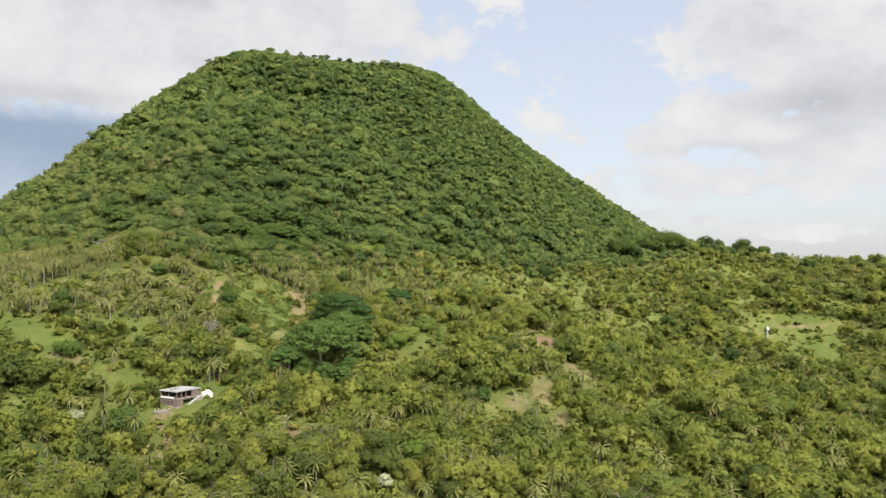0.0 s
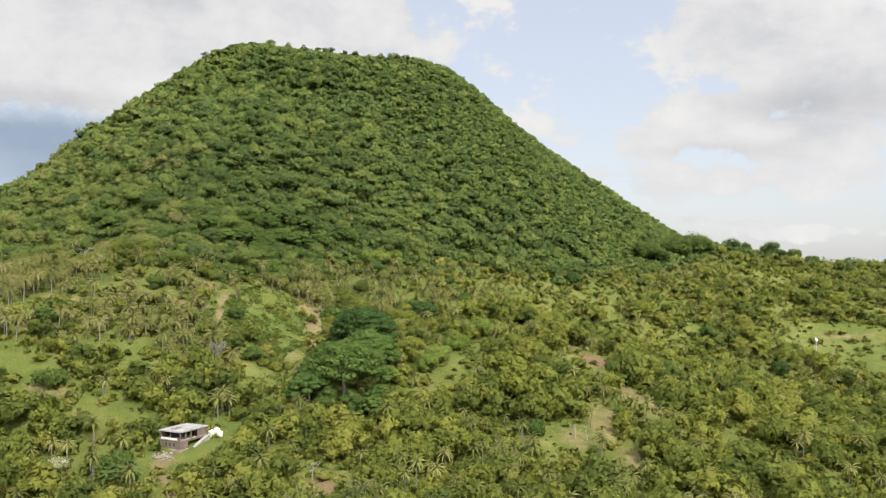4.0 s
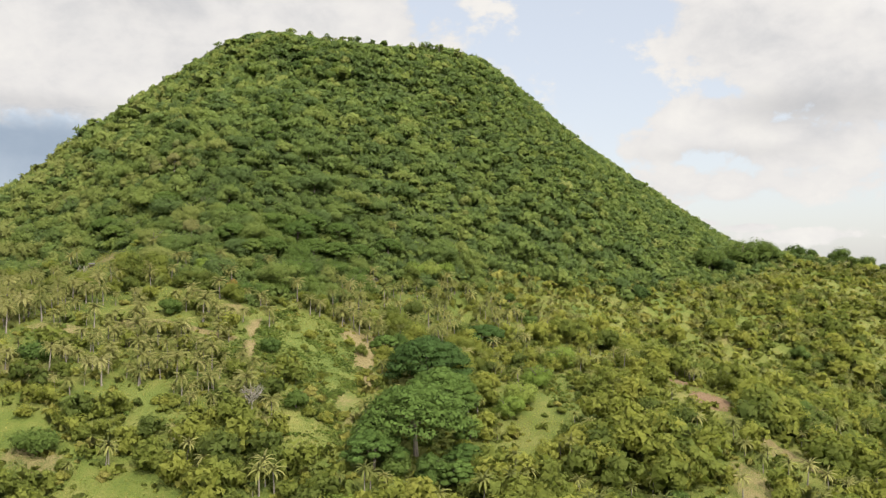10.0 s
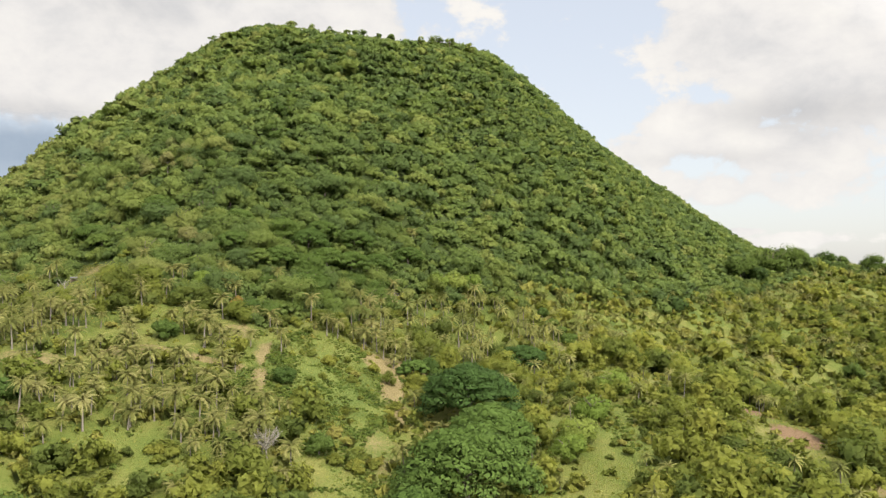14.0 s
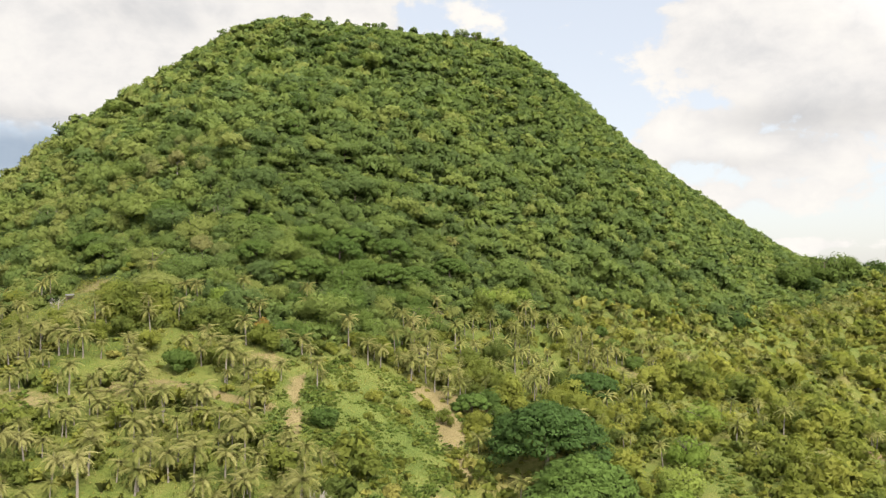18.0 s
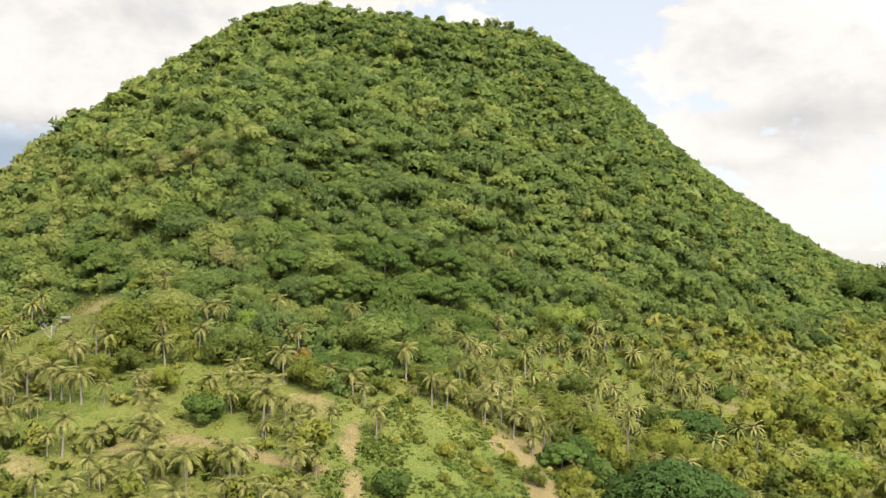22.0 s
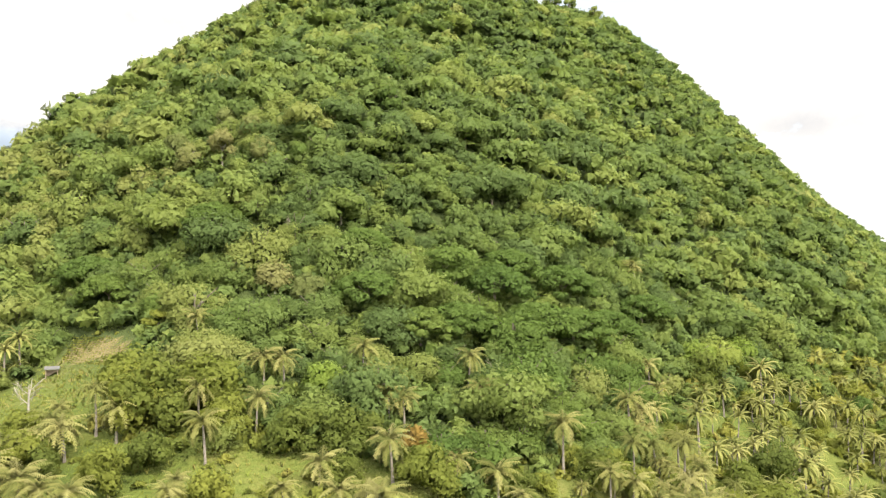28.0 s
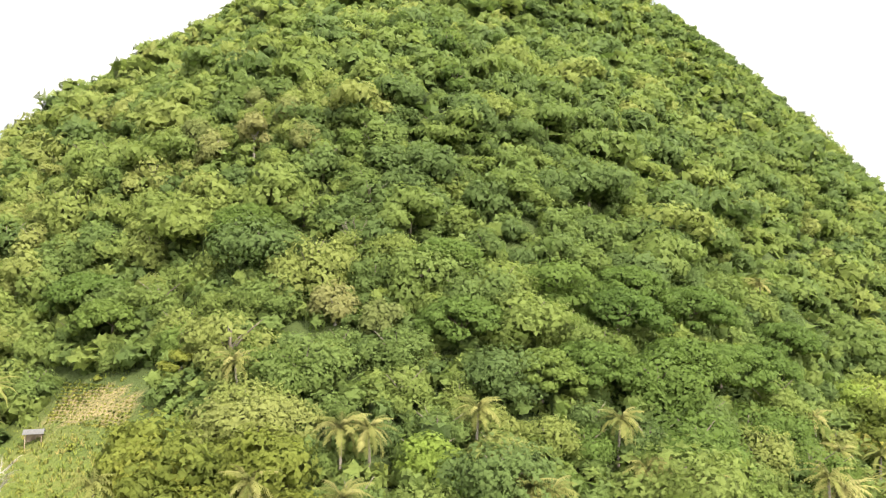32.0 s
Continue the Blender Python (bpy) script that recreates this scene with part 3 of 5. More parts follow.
BARE_HOUSE = [(-97, 276, 2.2, 4, 0, 1.0), (-96.5, 272, 1.1, 4, 20, 1.1), (-92, 264, 1.1, 7, 32, 1.1), (-86.5, 252, 1.1, 8, 22, 1.1),
              (-85.5, 240, 1.1, 7, -18, 1.1), (-89, 228, 1.1, 7, -16, 1.1), (-92, 217, 1.1, 7, -20, 1.1), (-50, 250, 5, 11, 0, 0.85)]
BARE = BARE_MIDDLE + BARE_WEST + BARE_EAST + BARE_HOUSE
LUSH = [(-92, 396, 17, 14, 0, 0.9), (-84, 366, 10, 22, 0, 0.9), (0, 400, 10, 24, 10, 0.6), (-131, 340, 11, 7, 0, 0.6), (248, 546, 20, 10, 0, 0.35), (258, 580, 30, 20, 0, 0.4), (-6, 384, 6, 9, 0, 0.5), (-183, 437, 8, 5, 0, 0.5), (-92, 300, 14, 8, 0, 0.6)]
PLOUGHED = [(52, 425, 9, 12, 0, 1.0), (52, 395, 9, 12, 0, 1.0), (33, 353, 7, 9, 0, 1.0), (-50, 250, 9, 16, 0, 0.7)]
EDGE_X = (-420, -300, -197, -150, -115, -92, -59, 0, 47, 120, 200, 330)
EDGE_Y = (520, 474, 450, 424, 414, 438, 484, 528, 566, 640, 716, 800)


def inside(x, y, row):
    px, py, a, b, turn = row[:5]
    c, s = math.cos(radians(turn)), math.sin(radians(turn))
    dx, dy = x - px, y - py
    return ((dx * c + dy * s) / a) ** 2 + ((-dx * s + dy * c) / b) ** 2


def cleared(x, y, grow=1.0):
    w = 0.45 * noise.noise((x * 0.13, y * 0.13, 5.5))
    return any(inside(x, y, r) + w < grow for r in CLEAR)


def field(x, y):
    """How far out of the small terraced field a place lies; its edge is at 1."""
    u, w = x + 186.5, y - 450.8
    a, b = (u * 10.3 + w * 2.1) / 128.0, (w * 14.0 + u * 7.7) / 128.0
    return np.maximum(abs(a), abs(b)) * 2


def edge(x):
    return float(np.interp(x, EDGE_X, EDGE_Y))


def in_view(x, y):
    return abs(x + 0.10 * max(0, y - 250)) < 0.64 * y + 30 if y < 420 else abs(x + 15) < 0.64 * y + 25


# ---- setting: ground ----
def axis(lo, hi, step, reach):
    fine = np.arange(lo, hi + 0.1, step)
    out = np.geomspace(step * 2, reach, 26)
    return np.concatenate([lo - out[::-1], fine, hi + out])


gx = axis(-330, 330, 3.0, 4300)
gx = np.concatenate([gx[gx < -112], np.arange(-111, -74, 1.2), gx[gx > -74]])
gy = np.concatenate([120 - np.geomspace(6, 4300, 22)[::-1], np.arange(120, 560, 2.5), np.arange(560, 900, 6), 900 + np.geomspace(10, 3900, 22)])
GX, GY = np.meshgrid(gx, gy)
GZ = height(GX, GY)
rough = np.array([noise.noise((float(a) * 0.07, float(b) * 0.07, 0.0)) for a, b in zip(GX.ravel(), GY.ravel())]).reshape(GX.shape)
GZ = GZ + rough * 0.6
nx, ny = len(gx), len(gy)
me = bpy.data.meshes.new("ground")
me.vertices.add(nx * ny)
me.vertices.foreach_set("co", np.stack([GX, GY, GZ], -1).astype(np.float32).ravel())
ii = np.arange(nx * ny).reshape(ny, nx)
faces = np.stack([ii[:-1, :-1], ii[:-1, 1:], ii[1:, 1:], ii[1:, :-1]], -1).reshape(-1, 4)
me.loops.add(faces.size)
me.loops.foreach_set("vertex_index", faces.astype(np.int32).ravel())
me.polygons.add(len(faces))
me.polygons.foreach_set("loop_start", np.arange(0, faces.size, 4, dtype=np.int32))
me.polygons.foreach_set("use_smooth", np.ones(len(faces), bool))
me.update(calc_edges=True)


def spread(rows):
    v = np.zeros(GX.shape)
    for r in rows:
        v = np.maximum(v, r[5] * np.clip(1.7 - 0.62 * inside(GX, GY, r), 0, 1))
    return v


# where the ground takes the darkened forest floor colour
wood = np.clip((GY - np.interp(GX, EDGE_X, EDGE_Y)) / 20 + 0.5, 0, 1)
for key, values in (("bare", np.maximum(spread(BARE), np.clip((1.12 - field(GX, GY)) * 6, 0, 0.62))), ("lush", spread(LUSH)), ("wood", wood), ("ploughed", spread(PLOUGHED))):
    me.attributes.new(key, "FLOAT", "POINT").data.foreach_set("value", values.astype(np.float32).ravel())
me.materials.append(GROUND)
ground = tagged(new("ground", me), "grassy valley floor and hillside with worn earth", "ground", kind="structure")

# far mountain range behind the hill
sx = np.linspace(-1.15, -0.10, 70)
rows = []
for k, (far, share) in enumerate(((3300, 0.0), (3650, 0.45), (4000, 0.8), (4400, 1.0))):
    row = []
    for a in sx:
        lump = 0.86 + 0.1 * noise.noise((a * 3.1, 2.0, 0.0)) + 0.06 * noise.noise((a * 14, 5.0, k * 0.7))
        fade = min(1.0, max(0.0, (-0.14 - a) / 0.2))
        row.append((math.sin(a) * far, math.cos(a) * far, 15 + share * 1180 * lump * fade))
    rows.append(row)
mountain = np.array(rows)
mq = np.stack([mountain[:-1, :-1], mountain[:-1, 1:], mountain[1:, 1:], mountain[1:, :-1]], 2).reshape(-1, 4, 3)
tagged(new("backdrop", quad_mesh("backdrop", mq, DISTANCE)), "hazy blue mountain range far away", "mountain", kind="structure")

# low ridge far off beside the hill
sx = np.linspace(0.44, 0.62, 40)
rows = [[(math.sin(a) * far, math.cos(a) * far, -20 + share * (150 + 45 * math.exp(-((a - 0.53) / 0.035) ** 2) + 6 * noise.noise((a * 60, 1.0, 0.0)))) for a in sx] for far, share in ((2900, 0.0), (3050, 0.7), (3200, 1.0))]
ridge = np.array(rows)
rq = np.stack([ridge[:-1, :-1], ridge[:-1, 1:], ridge[1:, 1:], ridge[1:, :-1]], 2).reshape(-1, 4, 3)
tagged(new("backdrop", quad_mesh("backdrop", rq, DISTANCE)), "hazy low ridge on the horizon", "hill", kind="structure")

# trees that stand out: x, y, crown radius, height
RAIN_AT = [(-49, 387, 13.5, 19), (-52, 340, 15.5, 20), (-63, 327, 8, 11), (-40, 322, 5, 8), (-27, 448, 9.5, 10), (-45, 363, 11, 18), (-38, 330, 6, 9), (-66, 415, 5, 6)]
DARK_AT = [(-57, 326, 5, 8), (-48, 324, 5.5, 9), (-67, 338, 4.5, 8), (-141, 557, 6, 8), (-134, 566, 5, 8), (-146, 571, 5, 8), (-135, 586, 4.5, 8), (-155, 497, 4, 7), (-140, 391, 4.6, 6), (-167, 351, 5, 6), (-147, 312, 5.5, 6), (16, 318, 4.5, 6), (-89, 353, 4.2, 6.5), (-103, 383, 3.6, 5), (-108, 272, 4.5, 5), (64, 456, 5, 12), (75, 584, 6.5, 10), (-10, 506, 3, 5.5), (-7, 499, 3.2, 5.5), (-4.5, 493, 3.4, 6), (-2, 486, 3.6, 6), (-60, 423, 4.8, 7), (-58.5, 412, 5, 7), (100, 500, 5.5, 9), (130, 470, 6, 9), (160, 560, 6, 10), (118, 410, 5.5, 8), (85, 395, 5, 8), (190, 520, 6, 10)]
RIDGE_AT = [(156, 697, 12, 20), (169, 700, 8, 14), (193, 730, 14, 21), (209, 742, 13, 22), (224, 752, 9, 17), (262, 787, 9, 15), (272, 784, 7, 13), (292, 773, 10, 20), (300, 770, 6, 14), (307, 761, 8, 16), (325, 760, 7, 12), (342, 745, 6, 11), (352, 748, 5, 9)]
BRIGHT_AT = [(-36, 352, 4, 12), (4, 430, 7.5, 10), (-17, 385, 7, 9), (-9, 405, 6.5, 9), (-22, 374, 6, 8), (-7, 236, 5.0, 7), (-68, 300, 6, 6), (-50, 500, 7, 7.5), (-58, 494, 6, 7), (-42, 507, 6, 7), (-85, 476, 5, 6), (-140, 430, 4.6, 5.5), (34, 345, 4.2, 11), (-136, 425, 3.6, 5)]
UMBRELLA_AT = [(-109, 468, 7.5, 9.5), (-101, 462, 8, 9.5), (-92, 469, 7.5, 9.5), (-117, 451, 6.5, 9), (-92, 483, 7.5, 9.5), (-124.5, 447, 5.5, 8), (-83, 478, 7, 9), (-105, 478, 7, 8.5), (-135, 455, 7, 8), (-137, 469, 6, 8), (-197, 474, 7, 7.5), (-172, 480, 7, 7.5), (-190, 466, 6, 7.5), (-70, 496, 7, 8.5)]
RAVINE_AT = [(-139, 656, 4.6, 11), (-134, 660, 3.8, 9), (-139, 640, 4.0, 10), (-142, 645, 4.2, 9), (-138, 615, 4.6, 11), (-133, 619, 3.8, 9), (-137, 579, 4.0, 10), (-140, 584, 4.2, 9), (-135, 545, 4.6, 11), (-130, 549, 3.8, 9), (-134, 522, 4.0, 10), (-137, 527, 4.2, 9)]
DRY_AT = [(-176, 501, 4, 10), (-184, 499, 3.6, 10), (-170, 506, 3.6, 9), (-189, 506, 3.8, 9), (-178, 512, 3.5, 9), (-165, 498, 3.4, 8), (-154, 459, 4.2, 6), (-147, 455, 3.6, 6)]
RUST_AT = [(-125, 418, 3.0, 5.5), (-70, 234, 2.6, 4.5), (-82, 473, 2.0, 3.5)]
PALE_AT = [(-124, 268, 4.4, 6), (-15, 212, 2.6, 4)]
SUMMIT_AT = [(-109, 722, 4.5, 14.5), (-113, 724, 3.6, 13.5), (-159, 719, 5, 12.5), (-57, 727, 6, 13.5), (-45, 730, 5, 13), (-66, 726, 4, 13), (-132, 722, 4, 13), (-145, 721, 3.5, 13), (-88, 724, 4, 13), (-215, 720, 5, 12), (-97, 723, 3, 13.5), (-52, 729, 3.4, 13), (-120, 722, 3, 13), (-30, 735, 5, 12)]
SPECIAL = [(kind, *row) for kind, rows in (("rain", RAIN_AT), ("dark", DARK_AT), ("dark", RIDGE_AT), ("bright", BRIGHT_AT), ("umbrella", UMBRELLA_AT), ("ravine", RAVINE_AT), ("dry", DRY_AT), ("rust", RUST_AT), ("pale", PALE_AT), ("summit", SUMMIT_AT)) for row in rows]


SLOPE_PALM_AT = ((-164.7, 443.1), (-149.6, 427.3), (-148.4, 416.4), (-134.3, 433.2), (-116.1, 439.4), (-114.8, 431), (-108.1, 432.5), (-129.1, 421.4), (-126.8, 422.7), (-68.2, 508.7), (-74.8, 472.1), (-75.7, 462.3), (-146.3, 427.4), (-157.1, 417.7), (-95.5, 420), (-92, 421), (-127, 728), (-107, 399))


def free(x, y, gap=0.0):
    if any((x - a) ** 2 + ((y + 1.5 - b) * 0.7) ** 2 < 2.5**2 for a, b in (*SLOPE_PALM_AT, (-174.5, 448.8), (-191.6, 444.9))):
        return False
    if field(x, y + 3) < 1.5 or field(x, y) < 1.5:
        return False
    return all((x - a) ** 2 + (y - b) ** 2 > (r * 0.8 + gap) ** 2 for _, a, b, r, _h in SPECIAL)


# ---- the woods ----
rng = np.random.default_rng(7)


def jittered(x0, x1, y0, y1, step):
    """Loose points, none nearer to another than about a step, from a grid that is warped and shaken."""
    for j, y in enumerate(np.arange(y0, y1, step * 0.87)):
        for x in np.arange(x0, x1, step):
            u, v = x + (j % 2) * step / 2, y
            wx, wy = noise.noise((u / step / 5, v / step / 5, 4.0)), noise.noise((u / step / 5, v / step / 5, 8.0))
            yield float(u + wx * step * 1.1 + (rng.random() - 0.5) * step * 0.8), float(v + wy * step * 1.1 + (rng.random() - 0.5) * step * 0.8)


WOOD_OWN = [crown(rng, 4.2, 7.0, 12, 390, 0.165, 0.85 if k % 2 else 1.0) for k in range(6)] + [crown(rng, 5.4, 7.0, 14, 400, 0.175, 0.66, 0.52) for k in range(3)]
WOOD_NEAR = [crown(rng, 4.2, 7.0, 9, 195, 0.28, 0.85 if k % 2 else 1.0) for k in range(6)] + [crown(rng, 5.4, 7.0, 10, 195, 0.30, 0.66, 0.52) for k in range(3)]
WOOD_MID = [crown(rng, 4.2, 7.0, 7, 62, 0.51, 0.85 if k % 2 else 1.0) for k in range(6)] + [crown(rng, 5.4, 7.0, 8, 60, 0.54, 0.68, 0.52) for k in range(3)]
WOOD_FAR = [crown(rng, 4.2, 7.0, 6, 19, 0.86, 0.85 if k % 2 else 1.0) for k in range(6)] + [crown(rng, 5.4, 7.0, 7, 18, 0.90, 0.68, 0.52) for k in range(3)]
WOOD_TRUNK = [branches(rng, 7.0, 4.0, 0.20, 4, sides=4) for k in range(4)]
own_rows, zones = [], ([], [], [])


def wood_tint(x, y):
    """Drier, olive growth on the west flank, fresh green in the middle."""
    v = 0.44 + 0.18 * noise.noise((x * 0.012, y * 0.012, 6.0)) + 0.15 * math.tanh((-175 - x) / 40) - 0.10 * math.exp(-((x + 70) / 70) ** 2 - ((y - 480) / 60) ** 2)
    return float(np.clip(v + rng.normal() * 0.30, 0.02, 0.99))


for x, y in jittered(-430, 470, 405, 880, 6.3):
    if y < edge(x) + rng.normal() * 4 or not in_view(x, y) or cleared(x, y, 1.1) or not free(x, y):
        continue
    dx, dy = x - HILL_CX, y - HILL_CY
    if dy > 25 + 0.15 * abs(dx) and abs(dx) < 330:
        continue
    if y > 640 and rng.random() < 0.08:
        continue
    z = float(height(x, y))
    k = int(rng.integers(0, 9))
    sc = float(np.clip(rng.lognormal(0.05, 0.33), 0.5, 1.75))
    if y > 640:
        sc, z = min(sc, 1.05 + 0.15 * rng.random()), z + 0.5
    row = (k, x, y, z - 1.0 - 0.6 * rng.random(), rng.random() * 6.28, sc)
    if y < 474 and -200 < x < -60 and len(own_rows) < 295:
        own_rows.append(row)
    else:
        zones[0 if y < 520 and -290 < x < 0 else 1 if y < 610 and x < 90 else 2].append(row)

for rows, template, text in zip(zones, (WOOD_NEAR, WOOD_MID, WOOD_FAR), ("lower", "middle", "upper")):
    tagged(new("forest", scattered(template, rows, FOREST_LEAF, "forest", [wood_tint(r[1], r[2]) for r in rows])), "dense green broadleaf forest on the " + text + " hillside", "forest", kind="stuff")
stems = zones[0][::2] + [r for r in zones[2] if r[2] > 700][::8]
tagged(new("forest_trunks", scattered(WOOD_TRUNK * 3, stems, BARK, "forest_trunks", np.zeros(len(stems)))), "brown trunks and limbs among the hillside forest", "trunks", kind="stuff")
UNDER = [crown(rng, 1.8, 2.0, 4, 40, 0.26, 0.8, 0.35) for k in range(4)]
under_rows = [(int(rng.integers(0, 4)), x, y, float(height(x, y)) - 0.1, rng.random() * 6.28, float(1.3 + rng.random() * 1.2)) for x, y in jittered(-280, 60, 405, 510, 4.2)
              if y > edge(x) - 4 and in_view(x, y) and not cleared(x, y, 1.0)]
UNDER_FAR = [crown(rng, 2.4, 2.0, 3, 6, 0.85, 0.8, 0.35) for k in range(4)]
infill = [(int(rng.integers(0, 4)), x, y, float(height(x, y)) - 0.2, rng.random() * 6.28, float(0.9 + rng.random() * 0.6)) for x, y in jittered(-330, 330, 500, 800, 4.6)
          if y > edge(x) and in_view(x, y) and y < HILL_CY + 10 and (y > 510 or x > 60)]
tagged(new("undergrowth", scattered(UNDER_FAR, infill, FOREST_LEAF, "undergrowth", 0.05 + 0.5 * rng.random(len(infill)))), "green undergrowth high on the hillside", "undergrowth", kind="stuff")
tagged(new("undergrowth", scattered(UNDER, under_rows, FOREST_LEAF, "undergrowth", 0.02 + 0.6 * rng.random(len(under_rows)))), "green undergrowth between the trees of the hill", "undergrowth", kind="stuff")


def plant(name, meshes, names, at, label, category, scale, yaw, group=""):
    """A tree with its parts: the meshes are shared with its like."""
    ob = thing(name, at, label, category, yaw, scale, group)
    for n, m in zip(names, meshes):
        part(n, m, None, ob)
    return ob


own_crown = [quad_mesh("crown", q, FOREST_LEAF) for q in WOOD_OWN]
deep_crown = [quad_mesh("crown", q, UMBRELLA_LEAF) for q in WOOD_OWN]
own_trunk = [quad_mesh("trunk", q, BARK) for q in WOOD_TRUNK]
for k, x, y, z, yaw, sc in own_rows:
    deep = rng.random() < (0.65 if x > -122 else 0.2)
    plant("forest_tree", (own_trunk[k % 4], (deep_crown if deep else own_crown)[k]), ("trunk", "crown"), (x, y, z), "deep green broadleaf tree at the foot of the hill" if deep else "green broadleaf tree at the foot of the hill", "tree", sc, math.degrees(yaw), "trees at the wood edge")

# ---- the valley: mixed trees, palms, scrub ----
VAL_NEAR = [crown(rng, 3.4, 6.0, 9, 210, 0.22, 0.85) for k in range(5)] + [crown(rng, 2.8, 7.5, 8, 210, 0.21, 1.1) for k in range(2)]
VAL_FAR = [crown(rng, 3.4, 6.0, 5, 24, 0.66, 0.85) for k in range(5)] + [crown(rng, 2.8, 7.5, 5, 24, 0.6, 1.1) for k in range(2)]
VAL_TRUNK = [branches(rng, 7.0, 3.4, 0.17) for k in range(4)]
val_crown = [quad_mesh("crown", q, VALLEY_LEAF) for q in VAL_NEAR]
val_trunk = [quad_mesh("trunk", q, BARK) for q in VAL_TRUNK]

def palm_share(x, y):
    """How much of the growth is palms: a belt under the wood, the grove on the near slope and the far flank."""
    d = edge(x) - y
    v = 0.85 * math.exp(-((d - 25) / 38) ** 2)
    if x < -98 and 335 < y < 425:
        v = max(v, 0.80)
    if -190 < x < -100 and y > 402:
        v = min(v, 0.40)
    if x > 30 and y > 430:
        v = max(v, 0.55)
    return max(v, 0.28 if y < 350 else 0.22)


tree_own, tree_far, palm_rows = [], [], []
for x, y in jittered(-330, 470, 165, 830, 6.2):
    if y > edge(x) + rng.normal() * 3 or not in_view(x, y) or cleared(x, y) or not free(x, y, 1.5):
        continue
    n = noise.noise((x * 0.03, y * 0.03, 3.3))
    if x > 20 and 1.5 * n + rng.random() * 0.6 < -0.16:
        continue
    if rng.random() < palm_share(x, y):
        if rng.random() < 0.90:
            palm_rows.append((x, y))
        continue
    if n + rng.random() * 0.8 < 0.02:
        continue
    if x > 0 and rng.random() < 0.22:
        continue
    sc = float(np.clip(rng.lognormal(0.06 + 0.9 * n, 0.32), 0.45, 2.0)) * (1.22 if x > 0 else 1.0)
    row = (int(rng.integers(0, 7)), x, y, float(height(x, y)) - 0.3, rng.random() * 6.28, sc)
    (tree_own if y < 345 and -150 < x < 120 and len(tree_own) < 290 else tree_far).append(row)
for k, x, y, z, yaw, sc in tree_own:
    plant("valley_tree", (val_trunk[k % 4], val_crown[k]), ("trunk", "crown"), (x, y, z), "yellow-green broadleaf tree on the valley floor", "tree", sc, math.degrees(yaw), "trees of the valley")
VAL_FINE = [crown(rng, 3.4, 6.0, 9, 330, 0.155, 0.85) for k in range(5)] + [crown(rng, 2.8, 7.5, 8, 330, 0.15, 1.1) for k in range(2)]
VAL_MID = [crown(rng, 3.4, 6.0, 7, 54, 0.35, 0.85) for k in range(5)] + [crown(rng, 2.8, 7.5, 7, 52, 0.34, 1.1) for k in range(2)]
foot = [r for r in tree_far if 392 < r[2] < 500 and r[1] < -25]
tree_far = [r for r in tree_far if not (392 < r[2] < 500 and r[1] < -25)]
for template, rows, text in ((VAL_FINE, foot, "green broadleaf trees under the hill"), (VAL_MID, [r for r in tree_far if r[2] < 520], "scattered green broadleaf trees of the near valley"), (VAL_FAR, [r for r in tree_far if r[2] >= 520], "scattered green broadleaf trees of the far valley")):
    tagged(new("woodland", scattered(template, rows, VALLEY_LEAF, "woodland", 0.02 + (0.60 if rows is foot else 0.80) * rng.random(len(rows)))), text, "woodland", kind="stuff")

# a denser stand of palms on the slope under the wood
for x, y in jittered(-250, 60, 320, 520, 5.4):
    x, y = x + rng.normal() * 1.8, y + rng.normal() * 2.4
    if y < edge(x) and palm_share(x, y) > 0.55 and in_view(x, y) and not cleared(x, y, 0.9) and free(x, y, 1.0) and rng.random() < 0.55:
        palm_rows.append((x, y))

# coconut palms
PALM = []
for k in range(6):
    trunk_q, top = palm_trunk(rng, 3.6 + k * 0.5)
    PALM.append((trunk_q, top, palm_head(rng, 26, 11, 3.2, top)))
PALM_LOW = []
for k in range(5):
    trunk_q, top = palm_trunk(rng, 3.6 + k * 0.6, 4)
    PALM_LOW.append(palm_head(rng, 21, 3, 3.3, top, False))
    PALM_LOW.append(trunk_q)
PALM_FAR = [palm_head(rng, 13, 2, 3.3, (0, 0, 4.0 + k * 0.6), False) for k in range(5)]
frond_mesh = [quad_mesh("frond", frond(rng, 3.2, 19, 0.46, up, fall), FROND) for up, fall in ((1.2, 1.5), (0.8, 1.65), (0.35, 1.8), (-0.1, 1.9))]
palm_trunk_mesh = [quad_mesh("trunk", p[0], PALM_BARK) for p in PALM]
palm_head_mesh = [quad_mesh("crown", p[2], FROND) for p in PALM]
palm_rows.sort(key=lambda r: (r[0] + 110) ** 2 / 2.0 + (r[1] - 385) ** 2)
PALM_LABEL = "tall coconut palm with a yellow-green crown"
far_palm = []
for i, (x, y) in enumerate(palm_rows):
    z = float(height(x, y)) - 0.2
    yaw, sc, k = rng.random() * 360, float(np.clip(rng.normal(1.0 if y > 350 else 1.08, 0.2), 0.6, 1.5)), int(rng.integers(0, 6))
    if i < 300:
        p = thing("coconut_palm", (x, y, z), PALM_LABEL, "palm", yaw, sc, "coconut palms")
        part("trunk", palm_trunk_mesh[k], None, p)
        if i < 150:
            top = PALM[k][1]
            for j in range(25):
                f = part("frond", frond_mesh[min(3, j * 4 // 25)], None, p)
                f.matrix_basis = pose(*top, 0, 0, math.degrees(j * 2.4 + rng.random() * 0.5)) @ Matrix.Diagonal((0.9 + 0.25 * rng.random(),) * 3 + (1,))
        else:
            part("crown", palm_head_mesh[k], None, p)
    else:
        far_palm.append((int(rng.integers(0, 5)) + (5 if y > 500 else 0), x, y, z, math.radians(yaw), sc))
